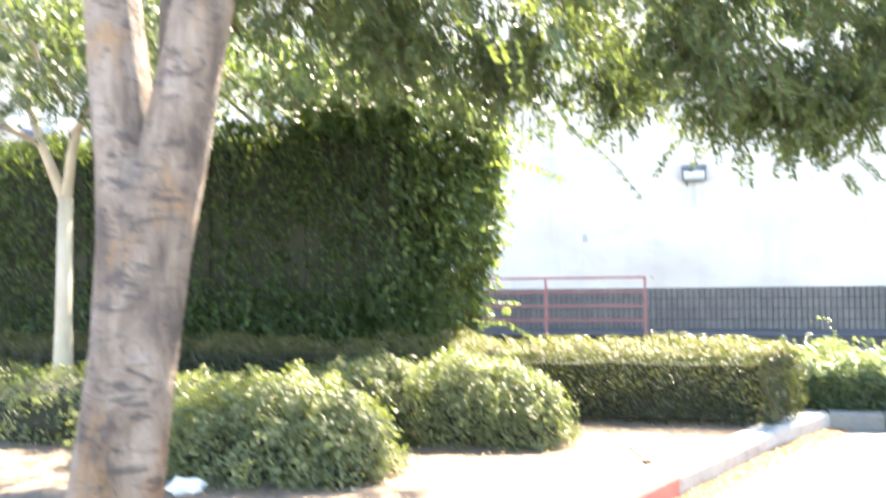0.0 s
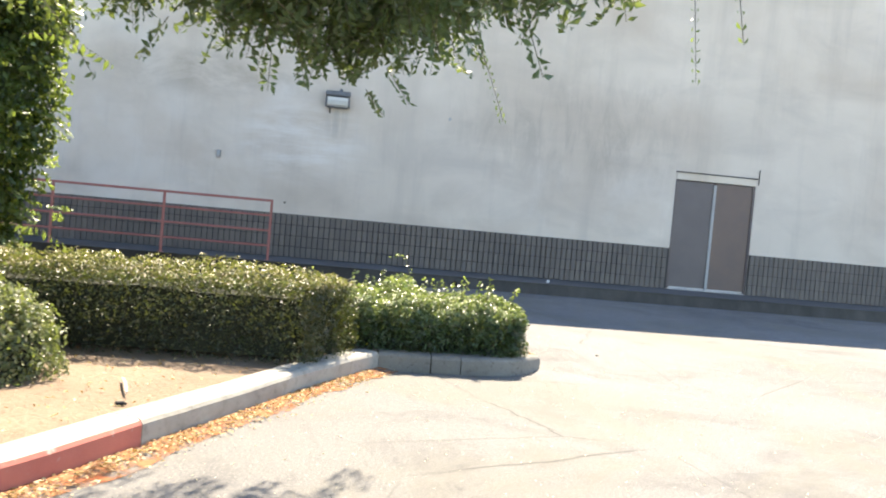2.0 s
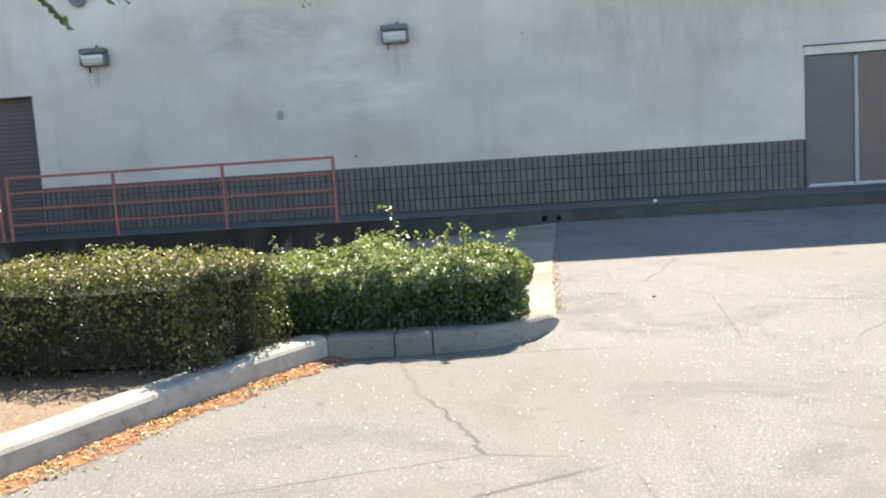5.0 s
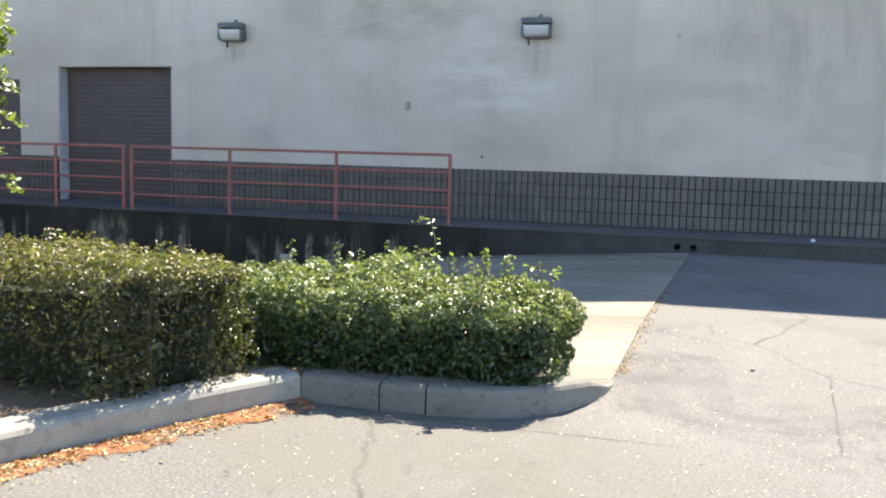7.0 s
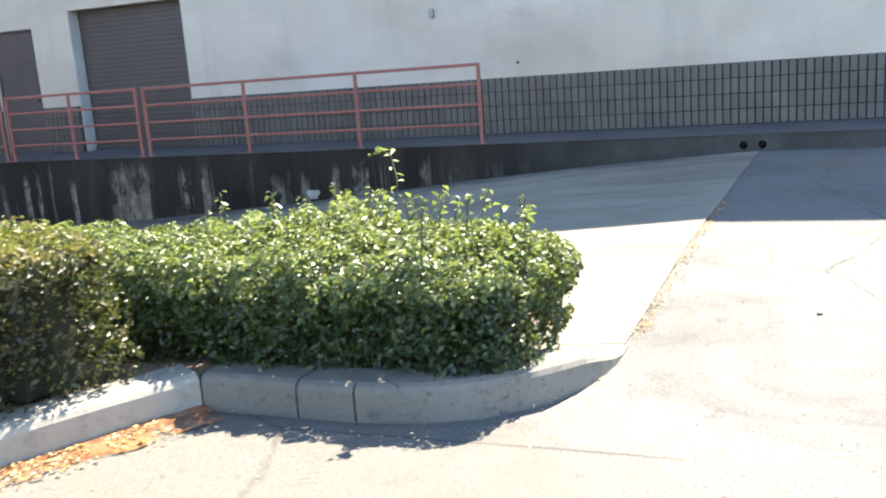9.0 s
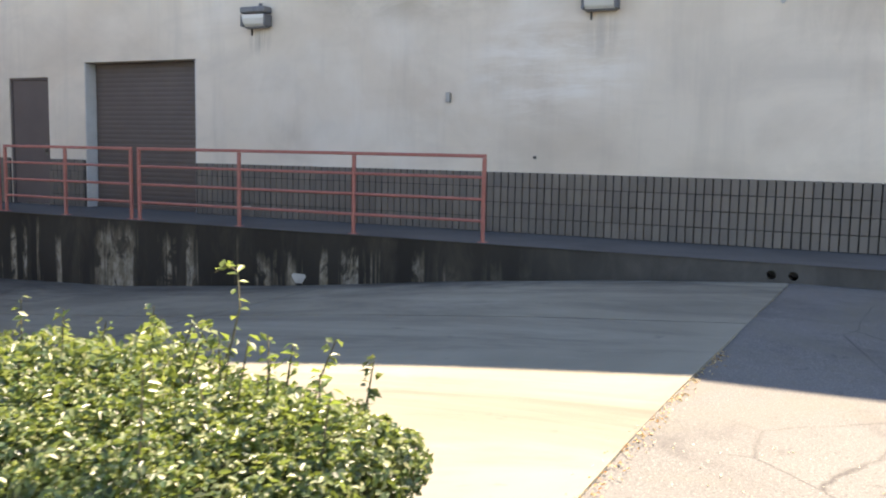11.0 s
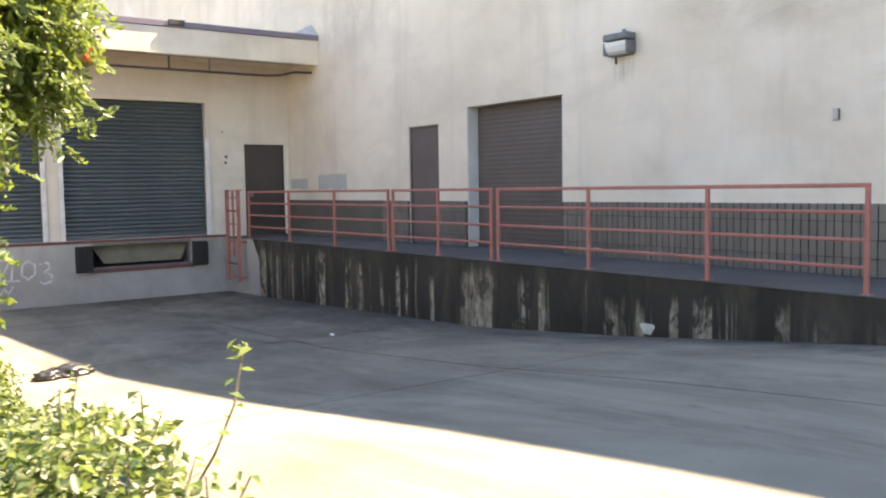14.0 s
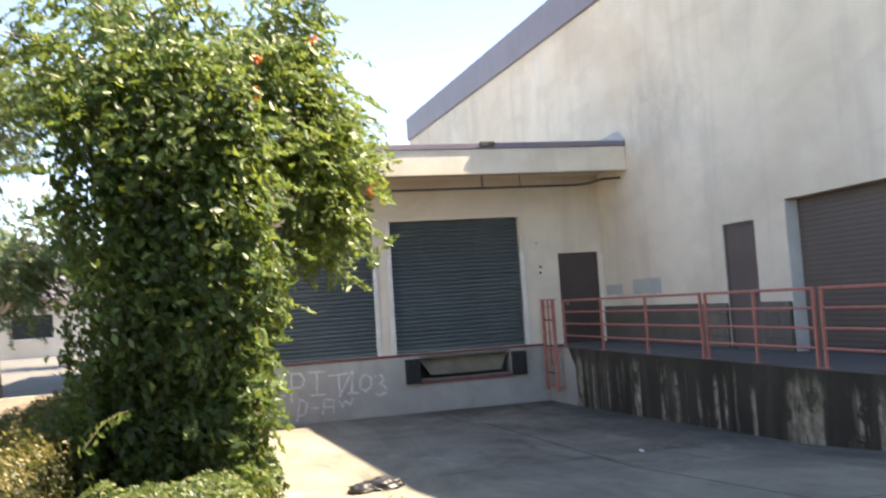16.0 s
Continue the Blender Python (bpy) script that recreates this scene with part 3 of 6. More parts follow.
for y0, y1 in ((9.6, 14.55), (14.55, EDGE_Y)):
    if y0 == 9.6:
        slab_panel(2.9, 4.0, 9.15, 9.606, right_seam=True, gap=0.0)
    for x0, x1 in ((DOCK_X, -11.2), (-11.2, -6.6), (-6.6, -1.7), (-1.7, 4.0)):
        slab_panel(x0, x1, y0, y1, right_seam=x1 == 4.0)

# ---- planting bed and kerbs ----
KERB_LINE = [(-6.6, -6.6), (-3.3, -1.0), (-2.0, 1.2), (-0.68, 3.22), (0.06, 4.52), (0.49, 5.33), (0.76, 5.94), (1.08, 6.62), (1.5, 7.56), (1.79, 8.12), (1.94, 8.40), (2.06, 8.60)]
KERB_TIP = [(2.06, 8.60), (2.30, 8.605), (2.50, 8.60), (2.75, 8.595), (3.02, 8.65), (3.20, 8.735), (3.38, 8.885), (3.52, 9.08), (3.585, 9.33), (3.60, 9.58)]


def dense(line, step=0.12):
    out = []
    pts = [Vector((x, y, 0)) for x, y in line]
    for i in range(len(pts) - 1):
        p0, p1, p2, p3 = pts[max(i - 1, 0)], pts[i], pts[i + 1], pts[min(i + 2, len(pts) - 1)]
        n = max(1, int((p2 - p1).length / step))
        for k in range(n):
            u = k / n
            out.append(0.5 * ((2 * p1) + (p2 - p0) * u + (2 * p0 - 5 * p1 + 4 * p2 - p3) * u * u + (3 * p1 - p0 - 3 * p2 + p3) * u ** 3))
    out.append(pts[-1])
    return out


def kerb_stone(path, material, parent, high=lambda p: 0.14, label="", width=0.20):
    """A length of kerb with a rounded road edge; path runs with the road on its right."""
    prof = [(0.0, -0.2), (0.0, 0.78), (0.012, 0.92), (0.035, 1.0), (width - 0.01, 1.0), (width, 0.95), (width, -0.2)]
    bm = bmesh.new()
    rings = []
    for i, p in enumerate(path):
        d = (path[min(i + 1, len(path) - 1)] - path[max(i - 1, 0)]).normalized()
        side = Vector((-d.y, d.x, 0))
        h = high(p)
        g = min(0.0, ground_z(p.x, p.y))
        wob = 0.004 * noise.noise(p * 3)
        rings.append([bm.verts.new(p + side * u + Vector((0, 0, (v * h + wob) if v > 0 else g - 0.12))) for u, v in prof])
    for a, b in zip(rings, rings[1:]):
        for k in range(len(prof) - 1):
            bm.faces.new((a[k], b[k], b[k + 1], a[k + 1]))
    bm.faces.new(rings[0])
    bm.faces.new(rings[-1][::-1])
    return part("kerb_stone", bm, material, parent, label, smooth=False)


kerb = thing("kerb", (0.8, 6, 0), "cast concrete kerb along the planting bed, partly painted red", "kerb", kind="structure")
line = dense(KERB_LINE)
red_end = min(range(len(line)), key=lambda i: (line[i] - Vector((0.76, 5.94, 0))).length)
joints = sorted({0, red_end, len(line) - 1} | {i for i in range(red_end, 0, -15)} | {i for i in range(red_end, len(line), 26)})
for a, b in zip(joints, joints[1:]):
    seg = [p.copy() for p in line[a : b + 1]]
    d = (seg[-1] - seg[-2]).normalized()
    seg[-1] = seg[-1] - d * 0.006
    kerb_stone(seg, KERB_RED if b <= red_end else KERB, kerb, label="faded red painted kerb" if b <= red_end else "")
tip = dense(KERB_TIP)


def tip_height(p):
    return 0.135 - 0.122 * smooth(9.0, 9.5, p.y)


cuts = [0] + [min(range(len(tip)), key=lambda i: abs(tip[i].x - v) + (tip[i].y > 9) * 9) for v in (2.49, 2.74)] + [len(tip) - 1]
for a, b in zip(cuts, cuts[1:]):
    seg = [p.copy() for p in tip[a : b + 1]]
    if b != cuts[-1]:
        seg[-1] = seg[-1] - (seg[-1] - seg[-2]).normalized() * 0.010
    # part of this darkness is shade put into the concrete's colour
    kerb_stone(seg, KERB_DARK, kerb, tip_height, "rough darker kerb concrete, toned for its shaded face")

BACK_Y = 9.86
inner = [p + Vector((-0.15, 0.07, 0)) for p in line] + [Vector((2.6, 8.71, 0)), Vector((2.92, 8.78, 0)), Vector((3.08, 8.92, 0)), Vector((3.14, 9.15, 0)), Vector((3.14, 10.3, 0))]


def bed_right(y):
    for a, b in zip(inner, inner[1:]):
        if a.y <= y <= b.y and b.y > a.y:
            return a.x + (b.x - a.x) * (y - a.y) / (b.y - a.y)
    return inner[-1].x


bm = bmesh.new()
rows = []
ylist = [-6.5 + 0.15 * k for k in range(110)]
ylist = [y for y in ylist if y < BACK_Y] + [BACK_Y]
for y in ylist:
    r = bed_right(y)
    row = []
    for i in range(61):
        x = r - (r + 14.2) * (i / 60) ** 1.5
        z = 0.115 + 0.02 * noise.noise(Vector((x * 1.3, y * 1.3, 0))) + 0.008 * noise.noise(Vector((x * 7, y * 7, 3)))
        z -= 0.10 * smooth(9.1, 9.5, y) * smooth(2.9, 3.2, x)
        row.append(bm.verts.new((x, y, z if i else min(z, 0.10))))
    rows.append(row)
for a, b in zip(rows, rows[1:]):
    for i in range(60):
        bm.faces.new((a[i + 1], a[i], b[i], b[i + 1]))
edge = [bm.verts.new((v.co.x, BACK_Y, -1.2)) for v in rows[-1]]
for i in range(60):
    bm.faces.new((rows[-1][i + 1], rows[-1][i], edge[i], edge[i + 1]))
tagged(part("planting_bed", bm, SOIL, smooth=True), "dry tan soil planting bed with scattered litter", "ground", kind="structure")
back_kerb = box(-9.0, 2.9, BACK_Y + 0.003, BACK_Y + 0.13, -1.2, 0.10, 0.015)
tagged(part("bed_edging", back_kerb, CONCRETE), "low concrete edging behind the planting bed", "kerb", kind="structure")
tagged(part("far_kerb", box(-14.36, -14.2, -6.5, BACK_Y, -0.3, 0.13, 0.015), KERB), "pale concrete kerb at the far side of the bed", "kerb", kind="structure")

# ---- main building ----
TOP_Z = 8.86


def eave(x):
    """Height of the wall under its coping, which rises gently to the west."""
    return 8.53 - 0.042 * (x + 14.3)


def crest(x):
    return 9.62 - 0.048 * (x + 17.3)


def raised(bm, level, height):
    for v in bm.verts:
        if abs(v.co.z - level) < 1e-3:
            v.co.z = height(v.co.x)
    return bm


doors = {"dd": (8.41, 10.15, DECK_Z + 0.02, 2.68), "rd": (-7.94, -5.43, DECK_Z, 2.80), "pd": (-9.86, -8.84, DECK_Z, 2.56)}
bm = wall_sheet([-36.5, -15.3, 0, 20, 40], [-1.4, 0, 4, TOP_Z], list(doors.values()), FACE_Y, FACE_Y + 0.4, lambda u, d, z: (u, d, z))
tagged(part("wall_north", raised(bm, TOP_Z, eave), STUCCO), "tall cream stucco warehouse wall, streaked and stained", "wall", kind="structure")
tagged(part("wall_north_return", raised(box(-36.5, -36.1, FACE_Y + 0.4, 50, -1.4, TOP_Z), TOP_Z, eave), STUCCO), "cream stucco end wall of the warehouse", "wall", kind="structure")
tagged(part("wall_north_end", raised(box(39.6, 40, FACE_Y + 0.4, 50, -1.4, TOP_Z), TOP_Z, eave), STUCCO), "cream stucco end wall of the warehouse", "wall", kind="structure")
tagged(part("wall_north_back", raised(box(-36.1, 39.6, 49.6, 50, -1.4, TOP_Z), TOP_Z, eave), STUCCO), "cream stucco back wall of the warehouse", "wall", kind="structure")
tagged(part("roof", raised(raised(box(-36.1, 39.6, FACE_Y + 0.4, 49.6, 8.3, 8.6), 8.3, lambda x: eave(x) - 0.6), 8.6, lambda x: eave(x) - 0.3), ROOFING), "pale flat warehouse roof", "roof", kind="structure")
tagged(part("coping", raised(raised(box(-36.6, 40.1, FACE_Y - 0.10, FACE_Y + 0.5, TOP_Z, 9.62), TOP_Z, lambda x: eave(x) + 0.002), 9.62, crest), COPING), "violet-grey metal fascia along the warehouse parapet", "coping", kind="structure")

# platform
plat = wall_sheet([DOCK_X, -5, 3.6, 40], [-1.4, DECK_Z - 0.001], [(3.71, 3.87, 0.04, 0.17), (3.93, 4.09, 0.04, 0.17)], EDGE_Y, EDGE_Y + 0.25, lambda u, d, z: (u, d, z))
tagged(part("retaining_wall", plat, RETAIN), "black-stained concrete platform wall with pale runs", "retaining wall", kind="structure")
tagged(part("platform", box(DOCK_X, 40, EDGE_Y - 0.02, FACE_Y - 0.002, DECK_Z, DECK_Z + 0.012, 0.005), PLATFORM), "dark concrete walkway deck in front of the warehouse", "platform", kind="structure")
tagged(part("platform_fill", box(DOCK_X, 40, EDGE_Y + 0.26, FACE_Y - 0.004, -1.4, DECK_Z - 0.006), PLATFORM), "concrete fill under the walkway", "platform", kind="structure")
for x in (3.79, 4.01):
    dp = thing("drain_pipe", (x, EDGE_Y, 0.105), "black drain pipe mouth in the platform wall", "pipe", group="drain pipes in the platform")
    bm, tubebm = bmesh.new(), bmesh.new()
    angles = [2 * math.pi * k / 24 for k in range(24)]
    sq = [(0.081 * math.cos(a) / max(abs(math.cos(a)), abs(math.sin(a))), 0.066 * math.sin(a) / max(abs(math.cos(a)), abs(math.sin(a)))) for a in angles]
    ci = [(0.050 * math.cos(a), 0.050 * math.sin(a)) for a in angles]
    a0 = [bm.verts.new((x + u, EDGE_Y - 0.004, 0.105 + v)) for u, v in sq]
    a1 = [bm.verts.new((x + u, EDGE_Y - 0.004, 0.105 + v)) for u, v in ci]
    b0 = [tubebm.verts.new((x + u, EDGE_Y - 0.003, 0.105 + v)) for u, v in ci]
    b1 = [tubebm.verts.new((x + u, EDGE_Y + 0.24, 0.105 + v)) for u, v in ci]
    for k in range(24):
        n = (k + 1) % 24
        bm.faces.new((a0[k], a0[n], a1[n], a1[k]))
        tubebm.faces.new((b0[k], b0[n], b1[n], b1[k]))
    tubebm.faces.new(b1)
    part("pipe", tubebm, DARK_PIPE, dp)
    part("surround", bm, RETAIN, dp, "stained concrete around the pipe")
bm = bmesh.new()
ring = [bm.verts.new((-2.28 + (0.10 + 0.03 * math.sin(3 * a)) * math.cos(a), EDGE_Y - 0.006, -0.415 + (0.09 + 0.025 * math.cos(2 * a)) * math.sin(a))) for a in (2 * math.pi * k / 18 for k in range(18))]
ring2 = [bm.verts.new((v.co.x, EDGE_Y + 0.002, v.co.z)) for v in ring]
bm.faces.new(ring)
for k in range(18):
    bm.faces.new((ring[k], ring[(k + 1) % 18], ring2[(k + 1) % 18], ring2[k]))
tagged(part("plaster_patch", bm, PATCH_WHITE), "white plaster patch on the stained platform wall", "patch")

def end_pier():
    """The unstained end of the platform wall, with a ragged edge."""
    bm = bmesh.new()
    zs = [-1.3 + (DECK_Z - 0.004 + 1.3) * k / 24 for k in range(25)]
    edge = [-13.62 - 0.35 * smooth(-0.3, 0.25, z) + 0.07 * noise.noise(Vector((z * 6, 0, 3))) for z in zs]
    a = [bm.verts.new((DOCK_X + 0.003, EDGE_Y - 0.004, z)) for z in zs]
    b = [bm.verts.new((x, EDGE_Y - 0.004, z)) for x, z in zip(edge, zs)]
    c = [bm.verts.new((x, EDGE_Y + 0.002, z)) for x, z in zip(edge, zs)]
    for k in range(24):
        bm.faces.new((a[k], b[k], b[k + 1], a[k + 1]))
        bm.faces.new((b[k], c[k], c[k + 1], b[k + 1]))
    return bm


tagged(part("wall_end_pier", end_pier(), DOCK), "unstained pale concrete end of the platform wall", "retaining wall", kind="structure")

# doors in the main wall
def hinged_door(name, parent, x0, x1, z0, z1, y, material, knob=None):
    leaf = part(name, box(x0, x1, y, y + 0.05, z0, z1, 0.004), material, parent)
    if knob is not None:
        part("door_handle", tube([(knob, y, z0 + 1.0), (knob, y - 0.05, z0 + 1.0), (knob, y - 0.055, z0 + 1.0)], 0.03, 10), STEEL, leaf)
        part("escutcheon", box(knob - 0.035, knob + 0.035, y - 0.006, y + 0.001, z0 + 0.9, z0 + 1.12, 0.003), STEEL, leaf)
    return leaf


dx0, dx1, dz0, dz1 = doors["dd"]
dd = thing("double_door", (9.28, FACE_Y, DECK_Z), "brown double metal door with pale transom and astragal, closed", "door", kind="structure")
hinged_door("door_leaf", dd, dx0 + 0.05, 9.255, dz0 + 0.012, 2.50, FACE_Y + 0.03, GREY_DOOR)
hinged_door("door_leaf", dd, 9.295, dx1 - 0.05, dz0 + 0.012, 2.50, FACE_Y + 0.03, BROWN_WOOD)
part("astragal", box(9.245, 9.305, FACE_Y + 0.0, FACE_Y + 0.028, dz0 + 0.012, 2.46, 0.004), PATCH_GREY, dd, "pale grey metal meeting strip")
part("transom", box(dx0 + 0.004, dx1 - 0.004, FACE_Y - 0.012, FACE_Y + 0.10, 2.515, 2.67, 0.006), STUCCO_TRIM, dd, "cream painted transom panel")
part("head_flashing", box(dx0 - 0.02, dx1 + 0.02, FACE_Y - 0.03, FACE_Y - 0.013, 2.66, 2.685, 0.003), DARK_PIPE, dd)
part("jamb", box(dx0 + 0.002, dx0 + 0.048, FACE_Y + 0.005, FACE_Y + 0.12, dz0, 2.51, 0.004), BROWN_DOOR, dd)
part("jamb", box(dx1 - 0.048, dx1 - 0.002, FACE_Y + 0.005, FACE_Y + 0.12, dz0, 2.51, 0.004), BROWN_DOOR, dd)
part("threshold", box(dx0 + 0.05, dx1 - 0.05, FACE_Y - 0.02, FACE_Y + 0.1, dz0 - 0.006, dz0 + 0.010, 0.003), WHITE_TRIM, dd, "pale metal threshold")
part("kick_strip", box(dx0 + 0.07, 9.235, FACE_Y + 0.018, FACE_Y + 0.029, dz0 + 0.02, dz0 + 0.045, 0.002), WHITE_TRIM, dd)
part("kick_strip", box(9.315, dx1 - 0.07, FACE_Y + 0.018, FACE_Y + 0.029, dz0 + 0.02, dz0 + 0.045, 0.002), WHITE_TRIM, dd)
part("conduit", tube([(dx1 + 0.05, FACE_Y - 0.012, 2.55), (dx1 + 0.05, FACE_Y - 0.012, 2.86)], 0.011, 8), DARK_PIPE, dd)

px0, px1, pz0, pz1 = doors["pd"]
pd = thing("service_door", (-9.35, FACE_Y, DECK_Z), "plain brown metal service door, closed", "door", kind="structure")
hinged_door("door_leaf", pd, px0 + 0.045, px1 - 0.045, pz0 + 0.014, pz1 - 0.045, FACE_Y + 0.05, BROWN_DOOR, px1 - 0.13)
part("door_frame", wall_sheet([px0 + 0.002, px1 - 0.002], [pz0 + 0.013, pz1 - 0.002], [(px0 + 0.04, px1 - 0.04, pz0 + 0.0, pz1 - 0.04)], FACE_Y + 0.02, FACE_Y + 0.14, lambda u, d, z: (u, d, z)), BROWN_DOOR, pd)


def shutter_curtain(u0, u1, z0, z1, pitch, depth, place):
    """An interlocking curtain of curved slats."""
    bm = bmesh.new()
    n = int((z1 - z0) / pitch)
    prof = []
    for k in range(n):
        for f, d in ((0.0, 0.0), (0.10, 0.45), (0.30, 0.85), (0.5, 1.0), (0.70, 0.85), (0.90, 0.45)):
            prof.append((z0 + (k + f) * (z1 - z0) / n, d * depth))
    prof.append((z1, 0.0))
    a = [bm.verts.new(place(u0, d, z)) for z, d in prof]
    b = [bm.verts.new(place(u1, d, z)) for z, d in prof]
    for k in range(len(prof) - 1):
        bm.faces.new((a[k], b[k], b[k + 1], a[k + 1]))
    return bm


rx0, rx1, rz0, rz1 = doors["rd"]
rd = thing("roll_up_door", (-6.7, FACE_Y, DECK_Z), "brown ribbed steel roll-up door set deep in the wall, closed", "door", kind="structure")
part("curtain", shutter_curtain(rx0 + 0.03, rx1 - 0.03, rz0 + 0.09, rz1 - 0.02, 0.08, 0.005, lambda u, d, z: (u, FACE_Y + 0.24 - d, z)), SHUTTER_BROWN, rd)
part("bottom_bar", box(rx0 + 0.03, rx1 - 0.03, FACE_Y + 0.20, FACE_Y + 0.25, rz0 + 0.014, rz0 + 0.09, 0.006), SHUTTER_BROWN, rd)
part("jamb", box(rx0 + 0.002, rx0 + 0.022, FACE_Y + 0.004, FACE_Y + 0.26, rz0 + 0.013, rz1 - 0.012, 0.002), PALE_JAMB, rd, "pale blue-grey painted jamb")
part("jamb", box(rx1 - 0.022, rx1 - 0.002, FACE_Y + 0.004, FACE_Y + 0.26, rz0 + 0.013, rz1 - 0.012, 0.002), PALE_JAMB, rd, "pale blue-grey painted jamb")
part("sill", box(rx0 + 0.003, rx1 - 0.003, FACE_Y - 0.001, FACE_Y + 0.262, rz0 + 0.001, rz0 + 0.0125), PLATFORM, rd, "dark concrete sill")
part("back_panel", box(rx0 + 0.0, rx1, FACE_Y + 0.27, FACE_Y + 0.31, rz0, rz1), SHUTTER_BROWN, rd)
for n_, (a_, b_, c_, d_) in doors.items():
    if n_ != "rd":
        tagged(part("door_backing", box(a_, b_, FACE_Y + 0.2, FACE_Y + 0.24, c_, d_), BROWN_DOOR), "dark board behind a closed door", "door backing", kind="structure")

# ---- dock wing ----
CANOPY_X = -13.59
SOUTH = 7.2         # south end of the dock wing
gates = ((9.75, 13.04), (13.43, 16.69))
openings = [(a, b, DECK_Z + 0.07, 3.46) for a, b in gates] + [(17.65, 18.70, DECK_Z, 2.47), (14.0, 16.25, -0.36, DECK_Z - 0.06)]
bm = wall_sheet([SOUTH, 10, FACE_Y - 0.002], [DECK_Z + 0.001, 2, 4.9], openings[:3], DOCK_X, DOCK_X - 0.35, lambda u, d, z: (d, u, z))
tagged(part("wall_west", bm, STUCCO), "cream stucco wall of the loading dock", "wall", kind="structure")
bm = wall_sheet([SOUTH, 10, EDGE_Y - 0.001], [-1.4, -0.5, DECK_Z - 0.002], openings[3:], DOCK_X, DOCK_X - 0.6, lambda u, d, z: (d, u, z))
tagged(part("dock_face", bm, DOCK), "grey concrete dock face under the shutters", "dock", kind="structure")
tagged(part("dock_floor", box(DOCK_X - 8, DOCK_X - 0.36, SOUTH, FACE_Y, DECK_Z - 0.06, DECK_Z - 0.03), DOCK), "concrete floor behind the dock shutters", "floor", kind="structure")
tagged(part("wall_dock_back", box(DOCK_X - 8.4, DOCK_X - 8.0, SOUTH, FACE_Y, -1.4, 4.9), STUCCO), "cream stucco back wall of the dock wing", "wall", kind="structure")
tagged(part("wall_dock_end", box(DOCK_X - 8.0, DOCK_X - 0.36, SOUTH, SOUTH + 0.35, -1.4, 4.9), STUCCO), "cream stucco end wall of the dock wing", "wall", kind="structure")
tagged(part("wing_roof", box(DOCK_X - 8.4, CANOPY_X - 0.2, SOUTH, FACE_Y - 0.004, 4.55, 4.70), ROOFING), "pale flat roof of the dock wing", "roof", kind="structure")
canopy = thing("canopy", (-14.4, 9, 4.24), "cream stucco canopy over the dock with metal edge", "canopy", kind="structure")
part("fascia", box(CANOPY_X - 0.20, CANOPY_X, SOUTH, FACE_Y - 0.003, 4.24, 4.80, 0.01), STUCCO_TRIM, canopy)
part("edge_flashing", box(CANOPY_X - 0.24, CANOPY_X + 0.03, SOUTH, FACE_Y - 0.003, 4.803, 4.93, 0.008), COPING, canopy, "grey metal roof edge")
part("soffit", box(DOCK_X + 0.003, CANOPY_X - 0.203, SOUTH, FACE_Y - 0.003, 4.36, 4.40), STUCCO, canopy)
part("soffit_beam", box(CANOPY_X - 0.34, CANOPY_X - 0.205, SOUTH + 0.5, FACE_Y - 0.5, 4.25, 4.358, 0.006), DARK_PIPE, canopy, "dark rusted steel edge beam")
part("scupper", box(CANOPY_X + 0.031, CANOPY_X + 0.10, 15.28, 15.62, 4.84, 4.95, 0.008), DARK_PIPE, canopy, "dark metal roof scupper")
bm = bmesh.new()
for a, b, c in (((-13.9, 18.2, 4.93), (-13.55, 18.81, 4.93), (-13.9, 18.81, 5.22)),):
    vs = [bm.verts.new(p) for p in (a, b, c)]
    ws = [bm.verts.new((p[0], p[1], p[2] - 0.02)) for p in (a, b, c)]
    bm.faces.new(vs)
    bm.faces.new(ws[::-1])
    for k in range(3):
        bm.faces.new((vs[k], vs[(k + 1) % 3], ws[(k + 1) % 3], ws[k]))
part("flashing_flap", bm, FLASHING, canopy, "lifted pale metal flashing")

pipe = thing("pipe", (-13.95, 12, 3.97), "dark pipe hung under the dock canopy", "pipe")
part("run", tube([(-13.95, y, 3.97) for y in (7.6, 9.0, 14.0, 17.6)] + [(-13.95, 18.0, 4.0), (-13.95, 18.35, 4.09), (-13.95, 18.81, 4.11)], 0.028, 8), DARK_PIPE, pipe)
for y in (8.0, 9.4, 12.4, 15.4, 16.3):
    part("hanger", tube([(-13.95, y, 3.97), (-13.95, y, 4.36)], 0.010 if y != 15.4 else 0.02, 6), DARK_PIPE, pipe)


def dock_gate(y0, y1):
    g = thing("dock_shutter", (DOCK_X, (y0 + y1) / 2, DECK_Z), "green-grey ribbed steel roll-up dock door, closed", "door", group="dock shutters", kind="structure")
    part("curtain", shutter_curtain(y0 + 0.02, y1 - 0.02, DECK_Z + 0.17, 3.42, 0.095, 0.05, lambda u, d, z: (DOCK_X - 0.16 + d, u, z)), SHUTTER_GREEN, g)
    part("bottom_bar", box(DOCK_X - 0.18, DOCK_X - 0.12, y0 + 0.02, y1 - 0.02, DECK_Z + 0.075, DECK_Z + 0.17, 0.006), SHUTTER_GREEN, g)
    part("head_trim", box(DOCK_X - 0.08, DOCK_X + 0.012, y0 - 0.05, y1 + 0.05, 3.42, 3.50, 0.004), STUCCO_TRIM, g)
    for y in (y0 - 0.07, y1 - 0.035):
        part("guide", box(DOCK_X + 0.002, DOCK_X + 0.035, y, y + 0.105, DECK_Z + 0.072, 2.6 if y > y0 else 3.40, 0.004), WHITE_TRIM, g, "white painted corner guard")
    part("back_panel", box(DOCK_X - 0.33, DOCK_X - 0.30, y0, y1, DECK_Z + 0.07, 3.46), BLACK, g)
    return g


